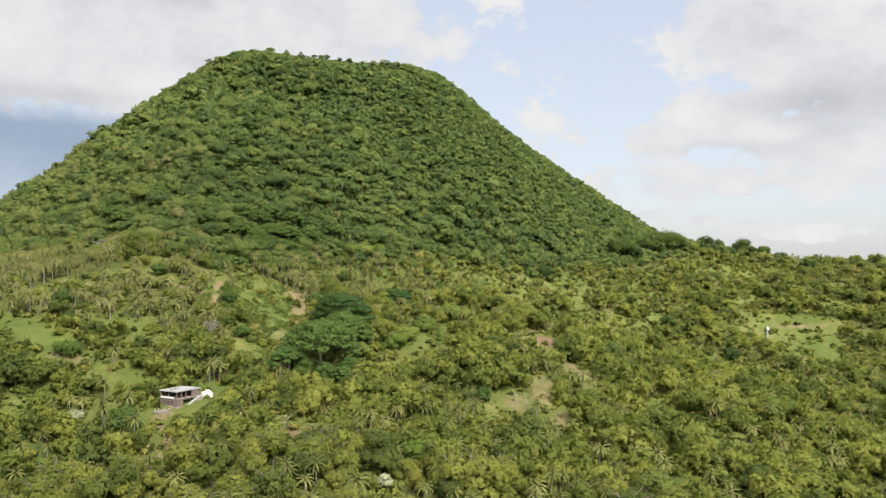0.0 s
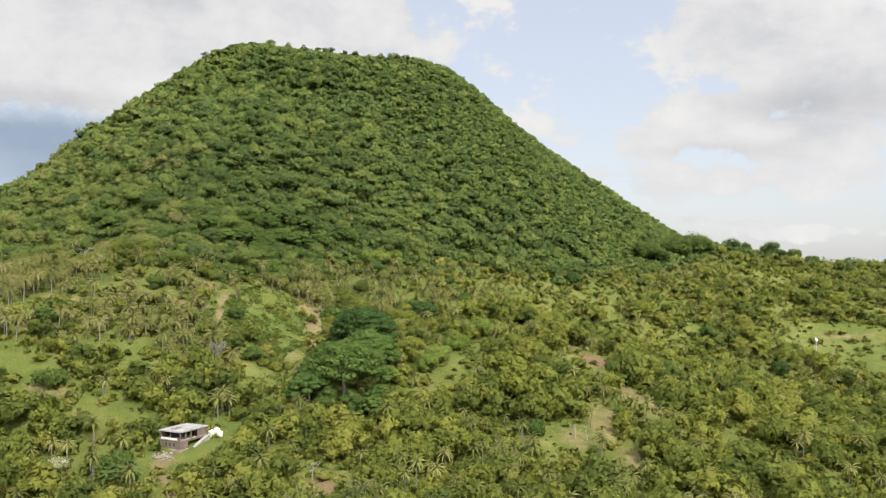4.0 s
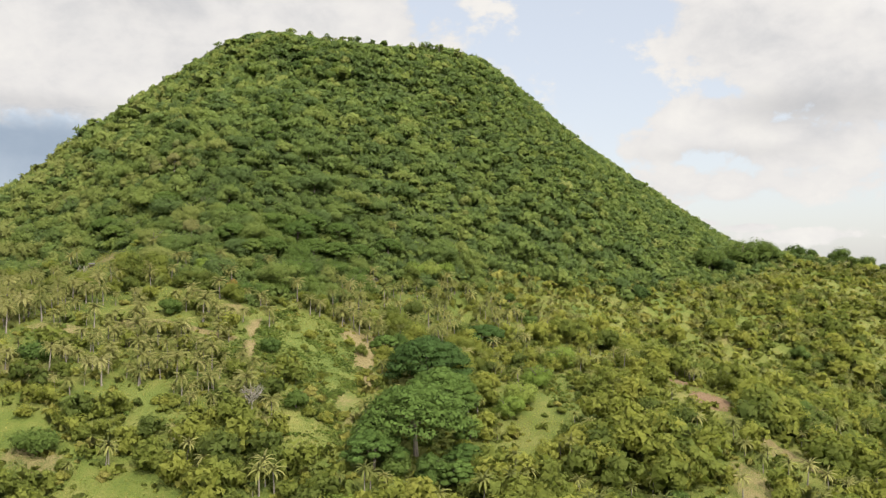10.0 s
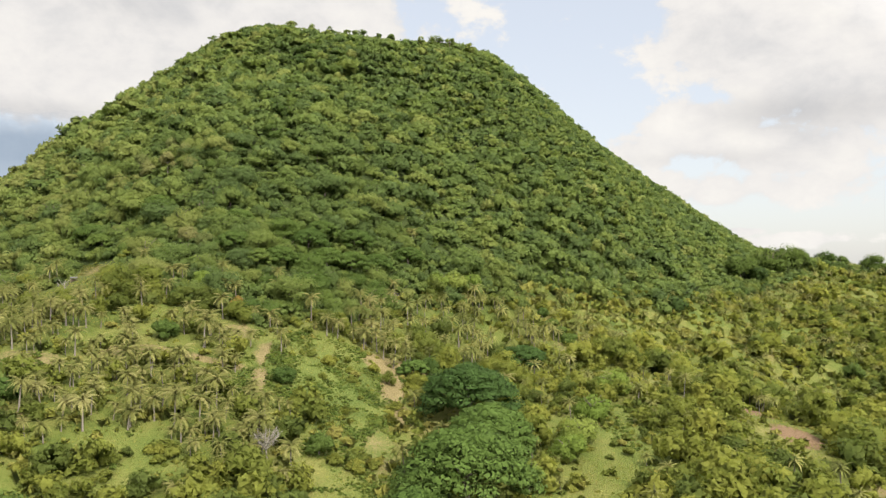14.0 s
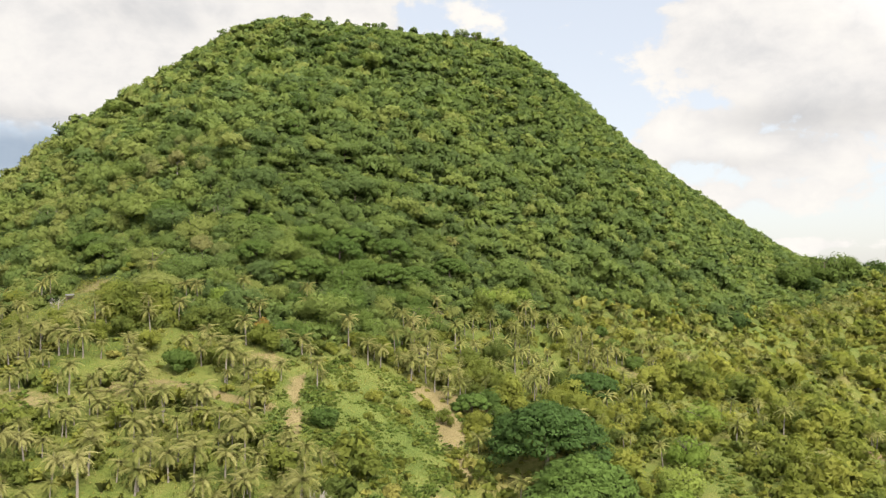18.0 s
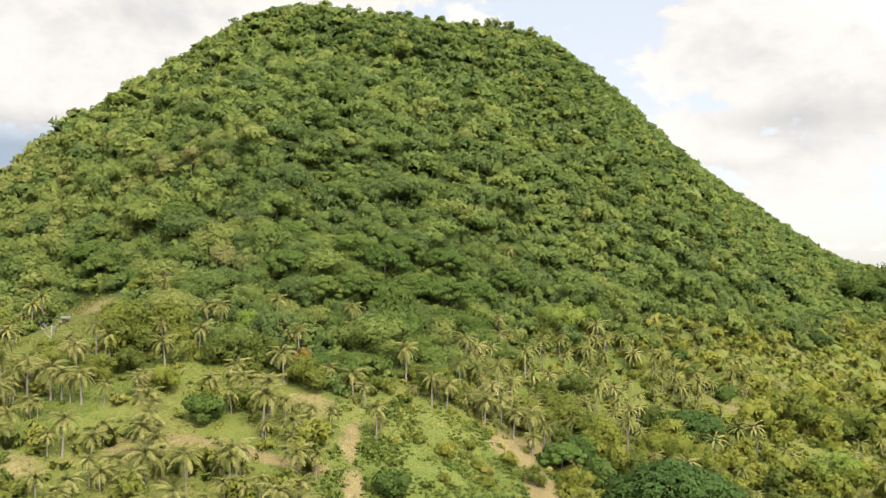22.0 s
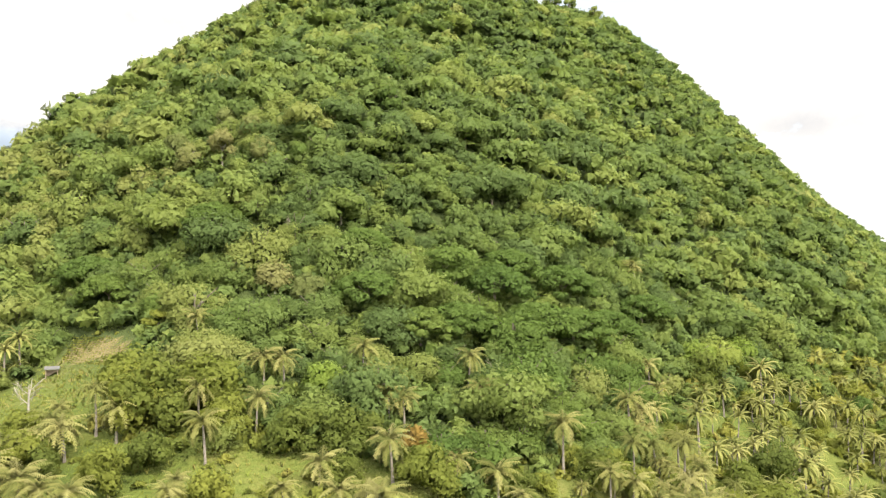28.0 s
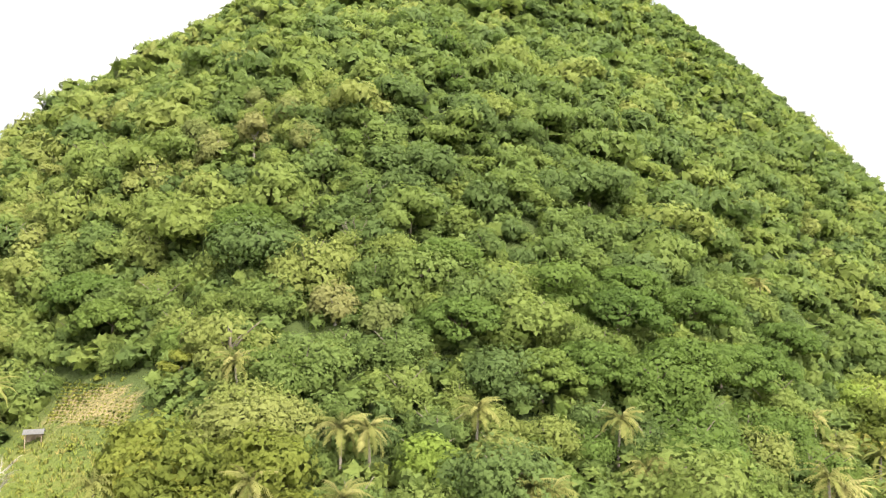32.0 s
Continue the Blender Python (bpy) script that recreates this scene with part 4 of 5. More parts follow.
tagged(new("palm_grove", scattered(PALM_LOW[0::2] + PALM_FAR, far_palm, FROND, "palm_grove", 0.02 + 0.8 * rng.random(len(far_palm)))), "crowns of a wide coconut palm grove", "palm grove", kind="stuff")
tagged(new("palm_trunks", scattered(PALM_LOW[1::2], [r for r in far_palm if r[0] < 5], PALM_BARK, "palm_trunks", np.zeros(len(far_palm)))), "slender grey trunks of the palm grove", "trunks", kind="stuff")

# the growth goes on all round, under the flight and beside it
ROUND = [crown(rng, 3.4, 5.5, 4, 8, 1.15, 0.85) for k in range(4)]
round_rows = []
for x, y in jittered(-420, 420, -120, 760, 11.5):
    if in_view(x, y) and y > 165 or y > edge(x) + 150 or noise.noise((x * 0.03, y * 0.03, 3.3)) + rng.random() * 0.8 < 0.05:
        continue
    round_rows.append((int(rng.integers(0, 4)), x, y, float(height(x, y)) - 0.3, rng.random() * 6.28, float(np.clip(rng.lognormal(0.15, 0.3), 0.5, 2.0))))
tagged(new("woodland", scattered(ROUND, round_rows, VALLEY_LEAF, "woodland", 0.02 + 0.8 * rng.random(len(round_rows)))), "broadleaf trees all round the valley", "woodland", kind="stuff")

# low scrub and tall grass
SHRUB = [crown(rng, 1.0, 1.0, 3, 8, 0.38, 0.8, 0.35) for k in range(5)]
SHRUB_FINE = [crown(rng, 1.0, 1.0, 4, 26, 0.20, 0.8, 0.35) for k in range(5)]
shrub_rows = []
for x, y in jittered(-330, 420, 165, 760, 3.55):
    if y > edge(x) + 8 and not cleared(x, y) or not in_view(x, y) or any(inside(x, y, r) < 1.0 and r[5] > 0.8 for r in BARE) or field(x, y) < 1.15:
        continue
    if inside(x, y, (-187, 445, 17, 17, 0)) < 1:
        if rng.random() < 0.35:
            shrub_rows.append((int(rng.integers(0, 5)), x, y, float(height(x, y)) - 0.1, rng.random() * 6.28, 0.45 + 0.5 * rng.random()))
        continue
    n = noise.noise((x * 0.06, y * 0.06, 9.1)) + 0.5 * noise.noise((x * 0.2, y * 0.2, 1.1))
    if (n < -0.10 + rng.random() * 0.5 if cleared(x, y) else n + rng.random() * 0.9 < -0.05) or inside(x, y, (-92, 286, 7, 9, 0)) < 1:
        continue
    if x < -98 and 335 < y < 415 and rng.random() < 0.5:
        continue
    if y > 480 and rng.random() < 0.42:
        continue
    far = 1.6 if y > 480 else 1.0
    shrub_rows.append((int(rng.integers(0, 5)), x, y, float(height(x, y)) - 0.1, rng.random() * 6.28, float(np.clip(rng.lognormal(0.22, 0.42), 0.5, 2.6)) * far * (0.85 if cleared(x, y) else 1.0)))
tagged(new("scrub", scattered(SHRUB + SHRUB_FINE, [(r[0] + (5 if 385 < r[2] < 480 and r[1] < -45 else 0), *r[1:]) for r in shrub_rows], SCRUB, "scrub", rng.random(len(shrub_rows)))), "low green bushes and weeds over the valley", "scrub", kind="stuff")
TUFT = []
for k in range(5):
    q = []
    for j in range(5):
        a, lean = rng.random() * 6.28, 0.25 + 0.5 * rng.random()
        c, sn, w, tall = math.cos(a), math.sin(a), 0.07 + 0.06 * rng.random(), 0.55 + 0.5 * rng.random()
        f = np.array([c * 0.15, sn * 0.15, -0.05])
        o = np.array([c * lean, sn * lean, tall])
        side = np.array([-sn * w, c * w, 0])
        q.append([f - side, f + side, f + o + side * 0.7, f + o * 0.95 - side * 0.7, (0.1 * c, 0.1 * sn, 1.0)])
    TUFT.append(np.array(q))
tuft_rows = []
for px, py, a, b, turn in CLEAR:
    if py > 530:
        continue
    for x, y in jittered(px - a * 1.2, px + a * 1.2, py - b * 1.2, py + b * 1.2, 1.35):
        v = max([r[5] * (1.2 - inside(x, y, r)) for r in BARE])
        if inside(x, y, (px, py, a, b, turn)) > 1.3 or v > 0.25 + 0.4 * rng.random() or inside(x, y, (-92, 286, 7.5, 9, 0)) < 1:
            continue
        tuft_rows.append((int(rng.integers(0, 5)), x, y, float(height(x, y)), rng.random() * 6.28, float(0.25 + 0.3 * rng.random()) * (1.15 if py > 436 and px < -150 else 1.0)))
for x, y in jittered(-186, -98, 330, 416, 1.7):
    if not cleared(x, y) and y < edge(x) - 4:
        tuft_rows.append((int(rng.integers(0, 5)), x, y, float(height(x, y)), rng.random() * 6.28, float(0.35 + 0.45 * rng.random())))
tagged(new("tall_grass", scattered(TUFT, tuft_rows, GRASS, "tall_grass", rng.random(len(tuft_rows)))), "tall yellow-green grass in the clearings", "grass", kind="stuff")

# leafy weeds over the green clearings, thick in drifts
HERB_LEAF = foliage("herb_leaf", [(0.0, (0.078, 0.116, 0.025)), (0.5, (0.112, 0.150, 0.031)), (1.0, (0.152, 0.177, 0.040))], 0.3)
HERB = [crown(rng, 1.0, 0.7, 3, 20, 0.20, 0.6, 0.35) for k in range(5)]
herb_rows = []
for x, y in jittered(-116, -58, 338, 424, 1.25):
    drift = noise.noise((x * 0.10, y * 0.16, 7.7)) + 0.5 * noise.noise((x * 0.35, y * 0.35, 2.7))
    if not cleared(x, y, 1.2) or drift < -0.42 + 0.3 * rng.random() or max(r[5] * (1.25 - inside(x, y, r)) for r in BARE) > 0.15:
        continue
    herb_rows.append((int(rng.integers(0, 5)), x, y, float(height(x, y)) - 0.05, rng.random() * 6.28, float(np.clip(0.55 + 0.9 * drift + 0.3 * rng.random(), 0.35, 1.7))))
for px, py, a, b in ((-131, 340, 12, 8), (0, 400, 8, 20), (-171, 367, 12, 8), (-150, 380, 20, 8)):
    for x, y in jittered(px - a, px + a, py - b, py + b, 1.7 if px < 200 else 3.0):
        if inside(x, y, (px, py, a, b, 0)) < 1 and noise.noise((x * 0.13, y * 0.13, 7.7)) > 0.1 - 0.3 * rng.random() and cleared(x, y, 1.1):
            herb_rows.append((int(rng.integers(0, 5)), x, y, float(height(x, y)) - 0.05, rng.random() * 6.28, float(0.5 + 0.6 * rng.random())))
tagged(new("weeds", scattered(HERB, herb_rows, HERB_LEAF, "weeds", rng.random(len(herb_rows)))), "fresh green weeds over the clearings", "weeds", kind="stuff")
# tall pale cane grass under the small field
cane_rows = [(int(rng.integers(0, 5)), x, y, float(height(x, y)), rng.random() * 6.28, float(0.35 + 0.4 * rng.random())) for x, y in jittered(-200, -172, 426, 446, 1.7) if inside(x, y, (-186, 437, 13, 9, 0)) < 1 and field(x, y) > 1.2]
tagged(new("cane_grass", scattered(TUFT, cane_rows, GRASS, "cane_grass", 0.35 + 0.6 * rng.random(len(cane_rows)))), "tall pale cane grass under a small field", "grass", kind="stuff")

# bushes and saplings standing in the clearings
BUSH = [quad_mesh("crown", crown(rng, 1.5, 1.9, 6, 110, 0.19, 0.85, 0.38), m) for m in (VALLEY_LEAF, SCRUB, VALLEY_LEAF, SCRUB)]
BUSH_STEM = quad_mesh("stem", branches(rng, 1.7, 1.2, 0.06, 4, 0.2, 4), BARK)
for px, py, a, b, count in ((-92, 384, 14, 18, 26), (-86, 402, 16, 8, 10), (-131, 340, 12, 8, 14), (-130, 304, 14, 8, 14), (-171, 366, 12, 8, 12), (-84, 356, 10, 8, 14), (-8, 388, 7, 14, 10), (-50, 252, 8, 14, 10), (255, 574, 32, 20, 16)):
    for i in range(count * 2):
        q = math.sqrt(rng.random())
        t = rng.random() * 6.28
        x, y = px + math.cos(t) * q * a, py + math.sin(t) * q * b
        if not free(x, y, 1.0) or any(inside(x, y, r) < 1.0 and r[5] > 0.8 for r in BARE) or noise.noise((x * 0.11, y * 0.11, 2.2)) < 0.02:
            continue
        p = thing("bush", (x, y, float(height(x, y)) - 0.1), "rounded green bush in a grassy clearing", "bush", rng.random() * 360, float(np.clip(rng.lognormal(-0.12, 0.42), 0.35, 1.9)), "bushes in the clearings")
        part("stem", BUSH_STEM, None, p)
        part("crown", BUSH[int(rng.integers(0, 4))], None, p)

# ---- trees that stand out ----
DRY_LEAF = foliage("dry_leaf", [(0.0, (0.125, 0.150, 0.050)), (0.5, (0.160, 0.174, 0.060)), (1.0, (0.195, 0.190, 0.074))], 0.2)
KIND = {
    "rain": ("rain_tree", RAIN_LEAF, lambda r, h: dome(rng, r, h, 74 if r > 10 else 32, 240, 0.33, 0.97, 0.46), "broad dark green rain tree with layered canopy", BARK),
    "bright": ("bright_tree", LIME_LEAF, lambda r, h: crown(rng, r, h, 14, 230, 0.30, 0.8, 0.45), "bright yellow-green broadleaf tree with dense crown", BARK),
    "umbrella": ("umbrella_tree", UMBRELLA_LEAF, lambda r, h: dome(rng, r, h * 0.95, 46, 170, 0.24, 0.99, 0.58), "spreading green tree with wide layered crown", BARK),
    "dark": ("dark_tree", DARK_LEAF, lambda r, h: crown(rng, r, h, 11 if r < 7 else 18, 220, 0.22 + 0.025 * r, 0.85, 0.48), "dark green dense round tree", BARK),
    "ravine": ("ravine_tree", DARK_LEAF, lambda r, h: crown(rng, r, h, 9, 140, 0.36, 0.9, 0.52), "dark green tree in the ravine of the hill", BARK),
    "dry": ("dry_tree", DRY_LEAF, lambda r, h: crown(rng, r, h, 10, 230, 0.28, 1.0, 0.62), "tall olive-green tree with thin feathery crown", PALE_BARK),
    "rust": ("rust_tree", RUST_LEAF, lambda r, h: crown(rng, r, h, 8, 160, 0.24, 0.9, 0.5), "rust-coloured tree with dry leaves", BARK),
    "pale": ("flowering_bush", PALE_LEAF, lambda r, h: crown(rng, r, h, 8, 160, 0.24, 0.8, 0.45), "pale whitish flowering bush", BARK),
    "summit": ("summit_tree", FOREST_LEAF, lambda r, h: crown(rng, r, h * 0.9, 9, 70, 0.42, 0.7, 0.62), "open-crowned tree on the hill top skyline", BARK),
}
for kind, x, y, r, h in SPECIAL:
    name, leaf, shape, label, bark = KIND[kind]
    if kind == "dark" and r < 6:
        leaf = UMBRELLA_LEAF
    t = thing(name, (x, y, float(height(x, y)) - 0.3), label, "tree" if kind != "pale" else "bush", rng.random() * 360)
    part("trunk", quad_mesh("trunk", branches(rng, h, r, 0.10 + r * 0.035, 6), bark), None, t)
    part("crown", quad_mesh("crown", shape(r, h), leaf), None, t)


# leafless trees, with a branch to each limb
def twigs(rng, long, count):
    """A bare limb along +x that rises, with twigs."""
    q = [tube([(0, 0, 0), (long * 0.45, 0, long * 0.34), (long * 0.85, 0, long * 0.86)], (0.09, 0.06, 0.015), 4)]
    for i in range(count):
        s = 0.25 + 0.7 * rng.random()
        foot = np.array([long * s * 0.9, 0, long * s * s * 0.9])
        tip = foot + rng.normal(size=3) * long * 0.22 + (long * 0.10, 0, long * 0.26)
        q.append(tube([foot, (foot + tip) / 2 + (0, 0, 0.1), tip], (0.04, 0.03, 0.008), 3))
    return np.concatenate(q)


BARE_LIMBS = [quad_mesh("branch", twigs(rng, 2.6, 15), PALE_BARK) for k in range(3)]
BROWN_LIMBS = [quad_mesh("branch", twigs(rng, 2.6, 15), BARK) for k in range(3)]
for x, y, h, limbs, label in ((-100.6, 346, 7.0, 18, "leafless grey tree with fine twigs"), (-46, 362, 15.5, 12, "leafless pale tree among dark crowns"), (-152.5, 475, 5.5, 8, "leafless brown tree among green crowns"),
                              (-188, 429.5, 5.5, 5, "dead pale tree with few limbs"), (-52, 264, 3.8, 3, "dead grey tree on bare soil"),
                              (30, 318, 5.5, 2, "dead pale trunk with broken limbs"), (34, 317, 5.0, 2, "dead pale trunk with broken limbs")):
    t = thing("bare_tree", (x, y, float(height(x, y))), label, "tree", rng.random() * 360)
    lean = rng.normal(size=2) * 0.3
    wood_of = BARK if "brown" in label else PALE_BARK
    part("trunk", quad_mesh("trunk", tube([(0, 0, -0.5), (lean[0] * 0.5, lean[1] * 0.5, h * 0.5), (lean[0], lean[1], h * 0.85)], (0.22, 0.15, 0.05), 6), wood_of), None, t)
    for j in range(limbs):
        b = part("branch", (BROWN_LIMBS if "brown" in label else BARE_LIMBS)[j % 3], None, t)
        s = 0.35 + 0.6 * j / max(1, limbs)
        b.matrix_basis = pose(lean[0] * s * 0.9, lean[1] * s * 0.9, h * 0.82 * s, 0, 0, j * 137 + 20 * rng.random()) @ Matrix.Diagonal(((1.2 - 0.5 * s) * (1.0 if h < 6 else 1.45),) * 3 + (1,))

# tree with a pale forked trunk beside the field
t = thing("field_tree", (-174.5, 448.8, float(height(-174.5, 448.8))), "tree with pale forked trunk beside a field", "tree")
part("trunk", quad_mesh("trunk", branches(rng, 5.2, 2.4, 0.20, 7, 0.30, 6), PALE_BARK), None, t)
part("crown", quad_mesh("crown", crown(rng, 2.7, 5.4, 8, 110, 0.22, 0.6, 0.78), VALLEY_LEAF, np.full(880, 0.3)), None, t)

# single palms on the lower slope
for x, y in SLOPE_PALM_AT:
    k = 4 + int(rng.integers(0, 2))
    p = thing("coconut_palm", (x, y, float(height(x, y)) - 0.2), "coconut palm standing out of the green slope", "palm", rng.random() * 360, 1.1, "coconut palms")
    part("trunk", palm_trunk_mesh[k], None, p)
    for j in range(25):
        f = part("frond", frond_mesh[min(3, j * 4 // 25)], None, p)
        f.matrix_basis = pose(*PALM[k][1], 0, 0, math.degrees(j * 2.4 + rng.random() * 0.5)) @ Matrix.Diagonal((0.9 + 0.25 * rng.random(),) * 3 + (1,))


# banana plants by the house
def banana_leaf(rng):
    s = np.linspace(0, 1, 6)
    rib = np.stack([1.9 * s, 0 * s, 1.3 * s - 1.5 * s * s], 1)
    w = 0.33 * np.sin(np.pi * np.clip(s * 0.9 + 0.08, 0, 1)) ** 0.6
    q = []
    for side in (-1, 1):
        out = np.stack([rib[:, 0], side * w, rib[:, 2] - 0.10 - w * 0.25], 1)
        q.append(np.stack([rib[:-1], rib[1:], out[1:], out[:-1]], 1))
    return upward(np.concatenate(q))


def upward(q):
    """Quads that are lit as one surface that looks up."""
    return np.concatenate([q, np.broadcast_to(np.array([0.2, 0.0, 0.98]), (len(q), 1, 3))], 1)


leaf_mesh = [quad_mesh("leaf", banana_leaf(rng), BANANA_LEAF) for k in range(2)]
stem_mesh = quad_mesh("stem", upward(tube([(0, 0, -0.3), (0.05, 0, 1.2), (0.1, 0, 2.3)], (0.16, 0.13, 0.07), 6)), BANANA_LEAF)
for i in range(16):
    a, d = i * 2.4, 1.6 * math.sqrt(i)
    x, y = -106 + math.cos(a) * d, 266 + math.sin(a) * d * 0.8
    p = thing("banana_plant", (x, y, float(height(x, y))), "banana plant with broad arching green leaves", "banana plant", rng.random() * 360, 0.9 + 0.4 * rng.random(), "banana plants")
    part("stem", stem_mesh, None, p)
    for j in range(7):
        part("leaf", leaf_mesh[j % 2], None, p).matrix_basis = pose(0.1, 0, 2.2, 0, -25 + 12 * (j % 3), j * 137)

# ---- house in the valley ----
hx, hy = -95.4, 289.5
hz = 63.6
house = thing("house", (hx, hy, hz), "unfinished flat-roofed house with bare walls and open upper storey", "house", 64.0)
L, W = 11.2, 8.0
part("foundation", boxes(((L + 0.6, W + 0.6, 4.0), (0, 0, -1.8)), bevel=0.05), PLINTH, house)
bm = bmesh.new()
for size, at in (((L, 0.22, 2.5), (0, W / 2 - 0.11, 1.45)), ((0.22, W - 0.44, 2.5), (L / 2 - 0.11, 0, 1.45)), ((0.22, W - 0.44, 2.5), (-L / 2 + 0.11, 0, 1.45)),
                 ((3.2, 0.22, 2.5), (-L / 2 + 1.6, -W / 2 + 0.11, 1.45)), ((2.6, 0.22, 2.5), (L / 2 - 1.3, -W / 2 + 0.11, 1.45)), ((L - 5.8, 0.22, 0.5), (0.3, -W / 2 + 0.11, 2.45))):
    box(bm, size, at)
part("lower_wall", bm, BARE_WALL, house, "bare brown block wall")
part("floor_slab", boxes(((L + 0.3, W + 0.3, 0.20), (0, 0, 2.83)), bevel=0.03), PLINTH, house)
bm = bmesh.new()
box(bm, (L, 0.2, 2.3), (0, W / 2 - 0.1, 4.09))
box(bm, (0.2, W - 0.4, 2.3), (L / 2 - 0.1, 0, 4.09))
box(bm, (0.2, W - 0.4, 0.7), (-L / 2 + 0.1, 0, 3.29))
box(bm, (4.0, 0.2, 2.3), (L / 2 - 2.0, -W / 2 + 0.1, 4.09))
part("upper_wall", bm, BARE_WALL, house, "bare brown block wall")
for i, (x, y) in enumerate(((-L / 2 + 0.2, -W / 2 + 0.2), (-L / 2 + 2.4, -W / 2 + 0.2), (-L / 2 + 4.6, -W / 2 + 0.2), (-L / 2 + 0.2, 0), (-L / 2 + 0.2, W / 2 - 0.42))):
    part("column", boxes(((0.30, 0.30, 2.31), (x, y, 4.085)), bevel=0.02), BARE_WALL, house)
roof = part("roof", boxes(((L + 0.7, W + 0.7, 0.24), (0, 0, 5.36)), bevel=0.03), ROOF_SLAB, house, "pale grey concrete roof slab")
for size, at in (((L + 0.7, 0.12, 0.16), (0, W / 2 + 0.29, 5.56)), ((L + 0.7, 0.12, 0.16), (0, -W / 2 - 0.29, 5.56)), ((0.12, W + 0.46, 0.16), (L / 2 + 0.29, 0, 5.56)), ((0.12, W + 0.46, 0.16), (-L / 2 - 0.29, 0, 5.56))):
    part("parapet", boxes((size, at), bevel=0.02), ROOF_SLAB, roof)
hatch = part("roof_hatch", boxes(((2.3, 0.12, 0.40), (-2.4, 1.64, 5.68)), ((2.3, 0.12, 0.40), (-2.4, -0.44, 5.68)), ((0.12, 2.2, 0.40), (-3.55, 0.6, 5.68)), ((0.12, 2.2, 0.40), (-1.25, 0.6, 5.68))), ROOF_SLAB, roof)
# dark plate in the hatch, its colour stands for the shade below
part("hatch_shade_plate", boxes(((2.16, 1.94, 0.05), (-2.4, 0.6, 5.51))), INSIDE_SHADE, hatch)
# panel painted dark for the shade of the open upper storey
part("inner_room", boxes(((5.0, 0.1, 2.2), (-2.2, 0.9, 4.04))), INSIDE_SHADE, house, "room wall coloured dark for the shade inside")
part("balustrade", boxes(((0.12, W - 1.6, 0.55), (-L / 2 - 0.16, 0.3, 3.25)), bevel=0.03), WHITE_PAINT, house, "white painted balustrade")
for i in range(3):
    w = part("window", boxes(((0.08, 0.08, 1.2), (-L / 2 - 0.02, -1.55 + i * 1.55 - 0.5, 1.5)), ((0.08, 0.08, 1.2), (-L / 2 - 0.02, -1.55 + i * 1.55 + 0.5, 1.5)), ((0.08, 1.08, 0.08), (-L / 2 - 0.02, -1.55 + i * 1.55, 2.14)), ((0.08, 1.08, 0.08), (-L / 2 - 0.02, -1.55 + i * 1.55, 0.86))), TIMBER, house)
    # dark plate on the wall face, coloured for the unlit room behind
    part("pane", boxes(((0.02, 0.92, 1.2), (-L / 2 - 0.012, -1.55 + i * 1.55, 1.5))), INSIDE_SHADE, w)
ramp_bm = bmesh.new()
for i in range(12):
    box(ramp_bm, (0.52, 1.0, 0.24), (-0.9 + i * 0.5, -W / 2 - 0.85, 0.3 + i * 0.215))
part("stair", ramp_bm, CONCRETE, house, "concrete outside stair")
bm = bmesh.new()
verts = [bm.verts.new(v) for v in ((-1.6, -W / 2 - 0.36, -2.0), (5.6, -W / 2 - 0.36, -2.0), (5.6, -W / 2 - 0.36, 2.55), (-1.6, -W / 2 - 0.36, 0.05))]
f = bm.faces.new(verts)
solid = bmesh.ops.extrude_face_region(bm, geom=[f])
bmesh.ops.translate(bm, verts=[v for v in solid["geom"] if isinstance(v, bmesh.types.BMVert)], vec=(0, -1.0, 0))
bmesh.ops.recalc_face_normals(bm, faces=bm.faces)
part("stair_base", bm, PLINTH, house, "rough stone stair base")
bm = bmesh.new()
verts = [bm.verts.new(v) for v in ((-1.3, -W / 2 - 1.40, 0.2), (5.4, -W / 2 - 1.40, 2.9), (5.4, -W / 2 - 1.40, 3.5), (-1.3, -W / 2 - 1.40, 0.8))]
f = bm.faces.new(verts)
solid = bmesh.ops.extrude_face_region(bm, geom=[f])
bmesh.ops.translate(bm, verts=[v for v in solid["geom"] if isinstance(v, bmesh.types.BMVert)], vec=(0, -0.16, 0))
bmesh.ops.recalc_face_normals(bm, faces=bm.faces)
part("stair_wall", bm, CONCRETE, house, "pale sloping stair wall")


def tank_mesh(r, h):
    bm = bmesh.new()
    prof = [(0.0, 0), (r * 0.96, 0), (r, 0.08)]
    for i in range(6):
        prof += [(r * 0.965, 0.10 + i * h * 0.125 + h * 0.05), (r, 0.10 + i * h * 0.125 + h * 0.10)]
    prof += [(r * 0.92, h * 0.86), (r * 0.62, h * 0.95), (r * 0.26, h), (0.0, h)]
    rings = [[bm.verts.new((math.cos(a) * q, math.sin(a) * q, z)) for a in np.linspace(0, 2 * np.pi, 20, endpoint=False)] for q, z in prof[1:-1]]
    for lo, hi in zip(rings, rings[1:]):
        for i in range(20):
            bm.faces.new((lo[i], lo[(i + 1) % 20], hi[(i + 1) % 20], hi[i])).smooth = True
    bm.faces.new(rings[0][::-1])
    bm.faces.new(rings[-1])
    return bm


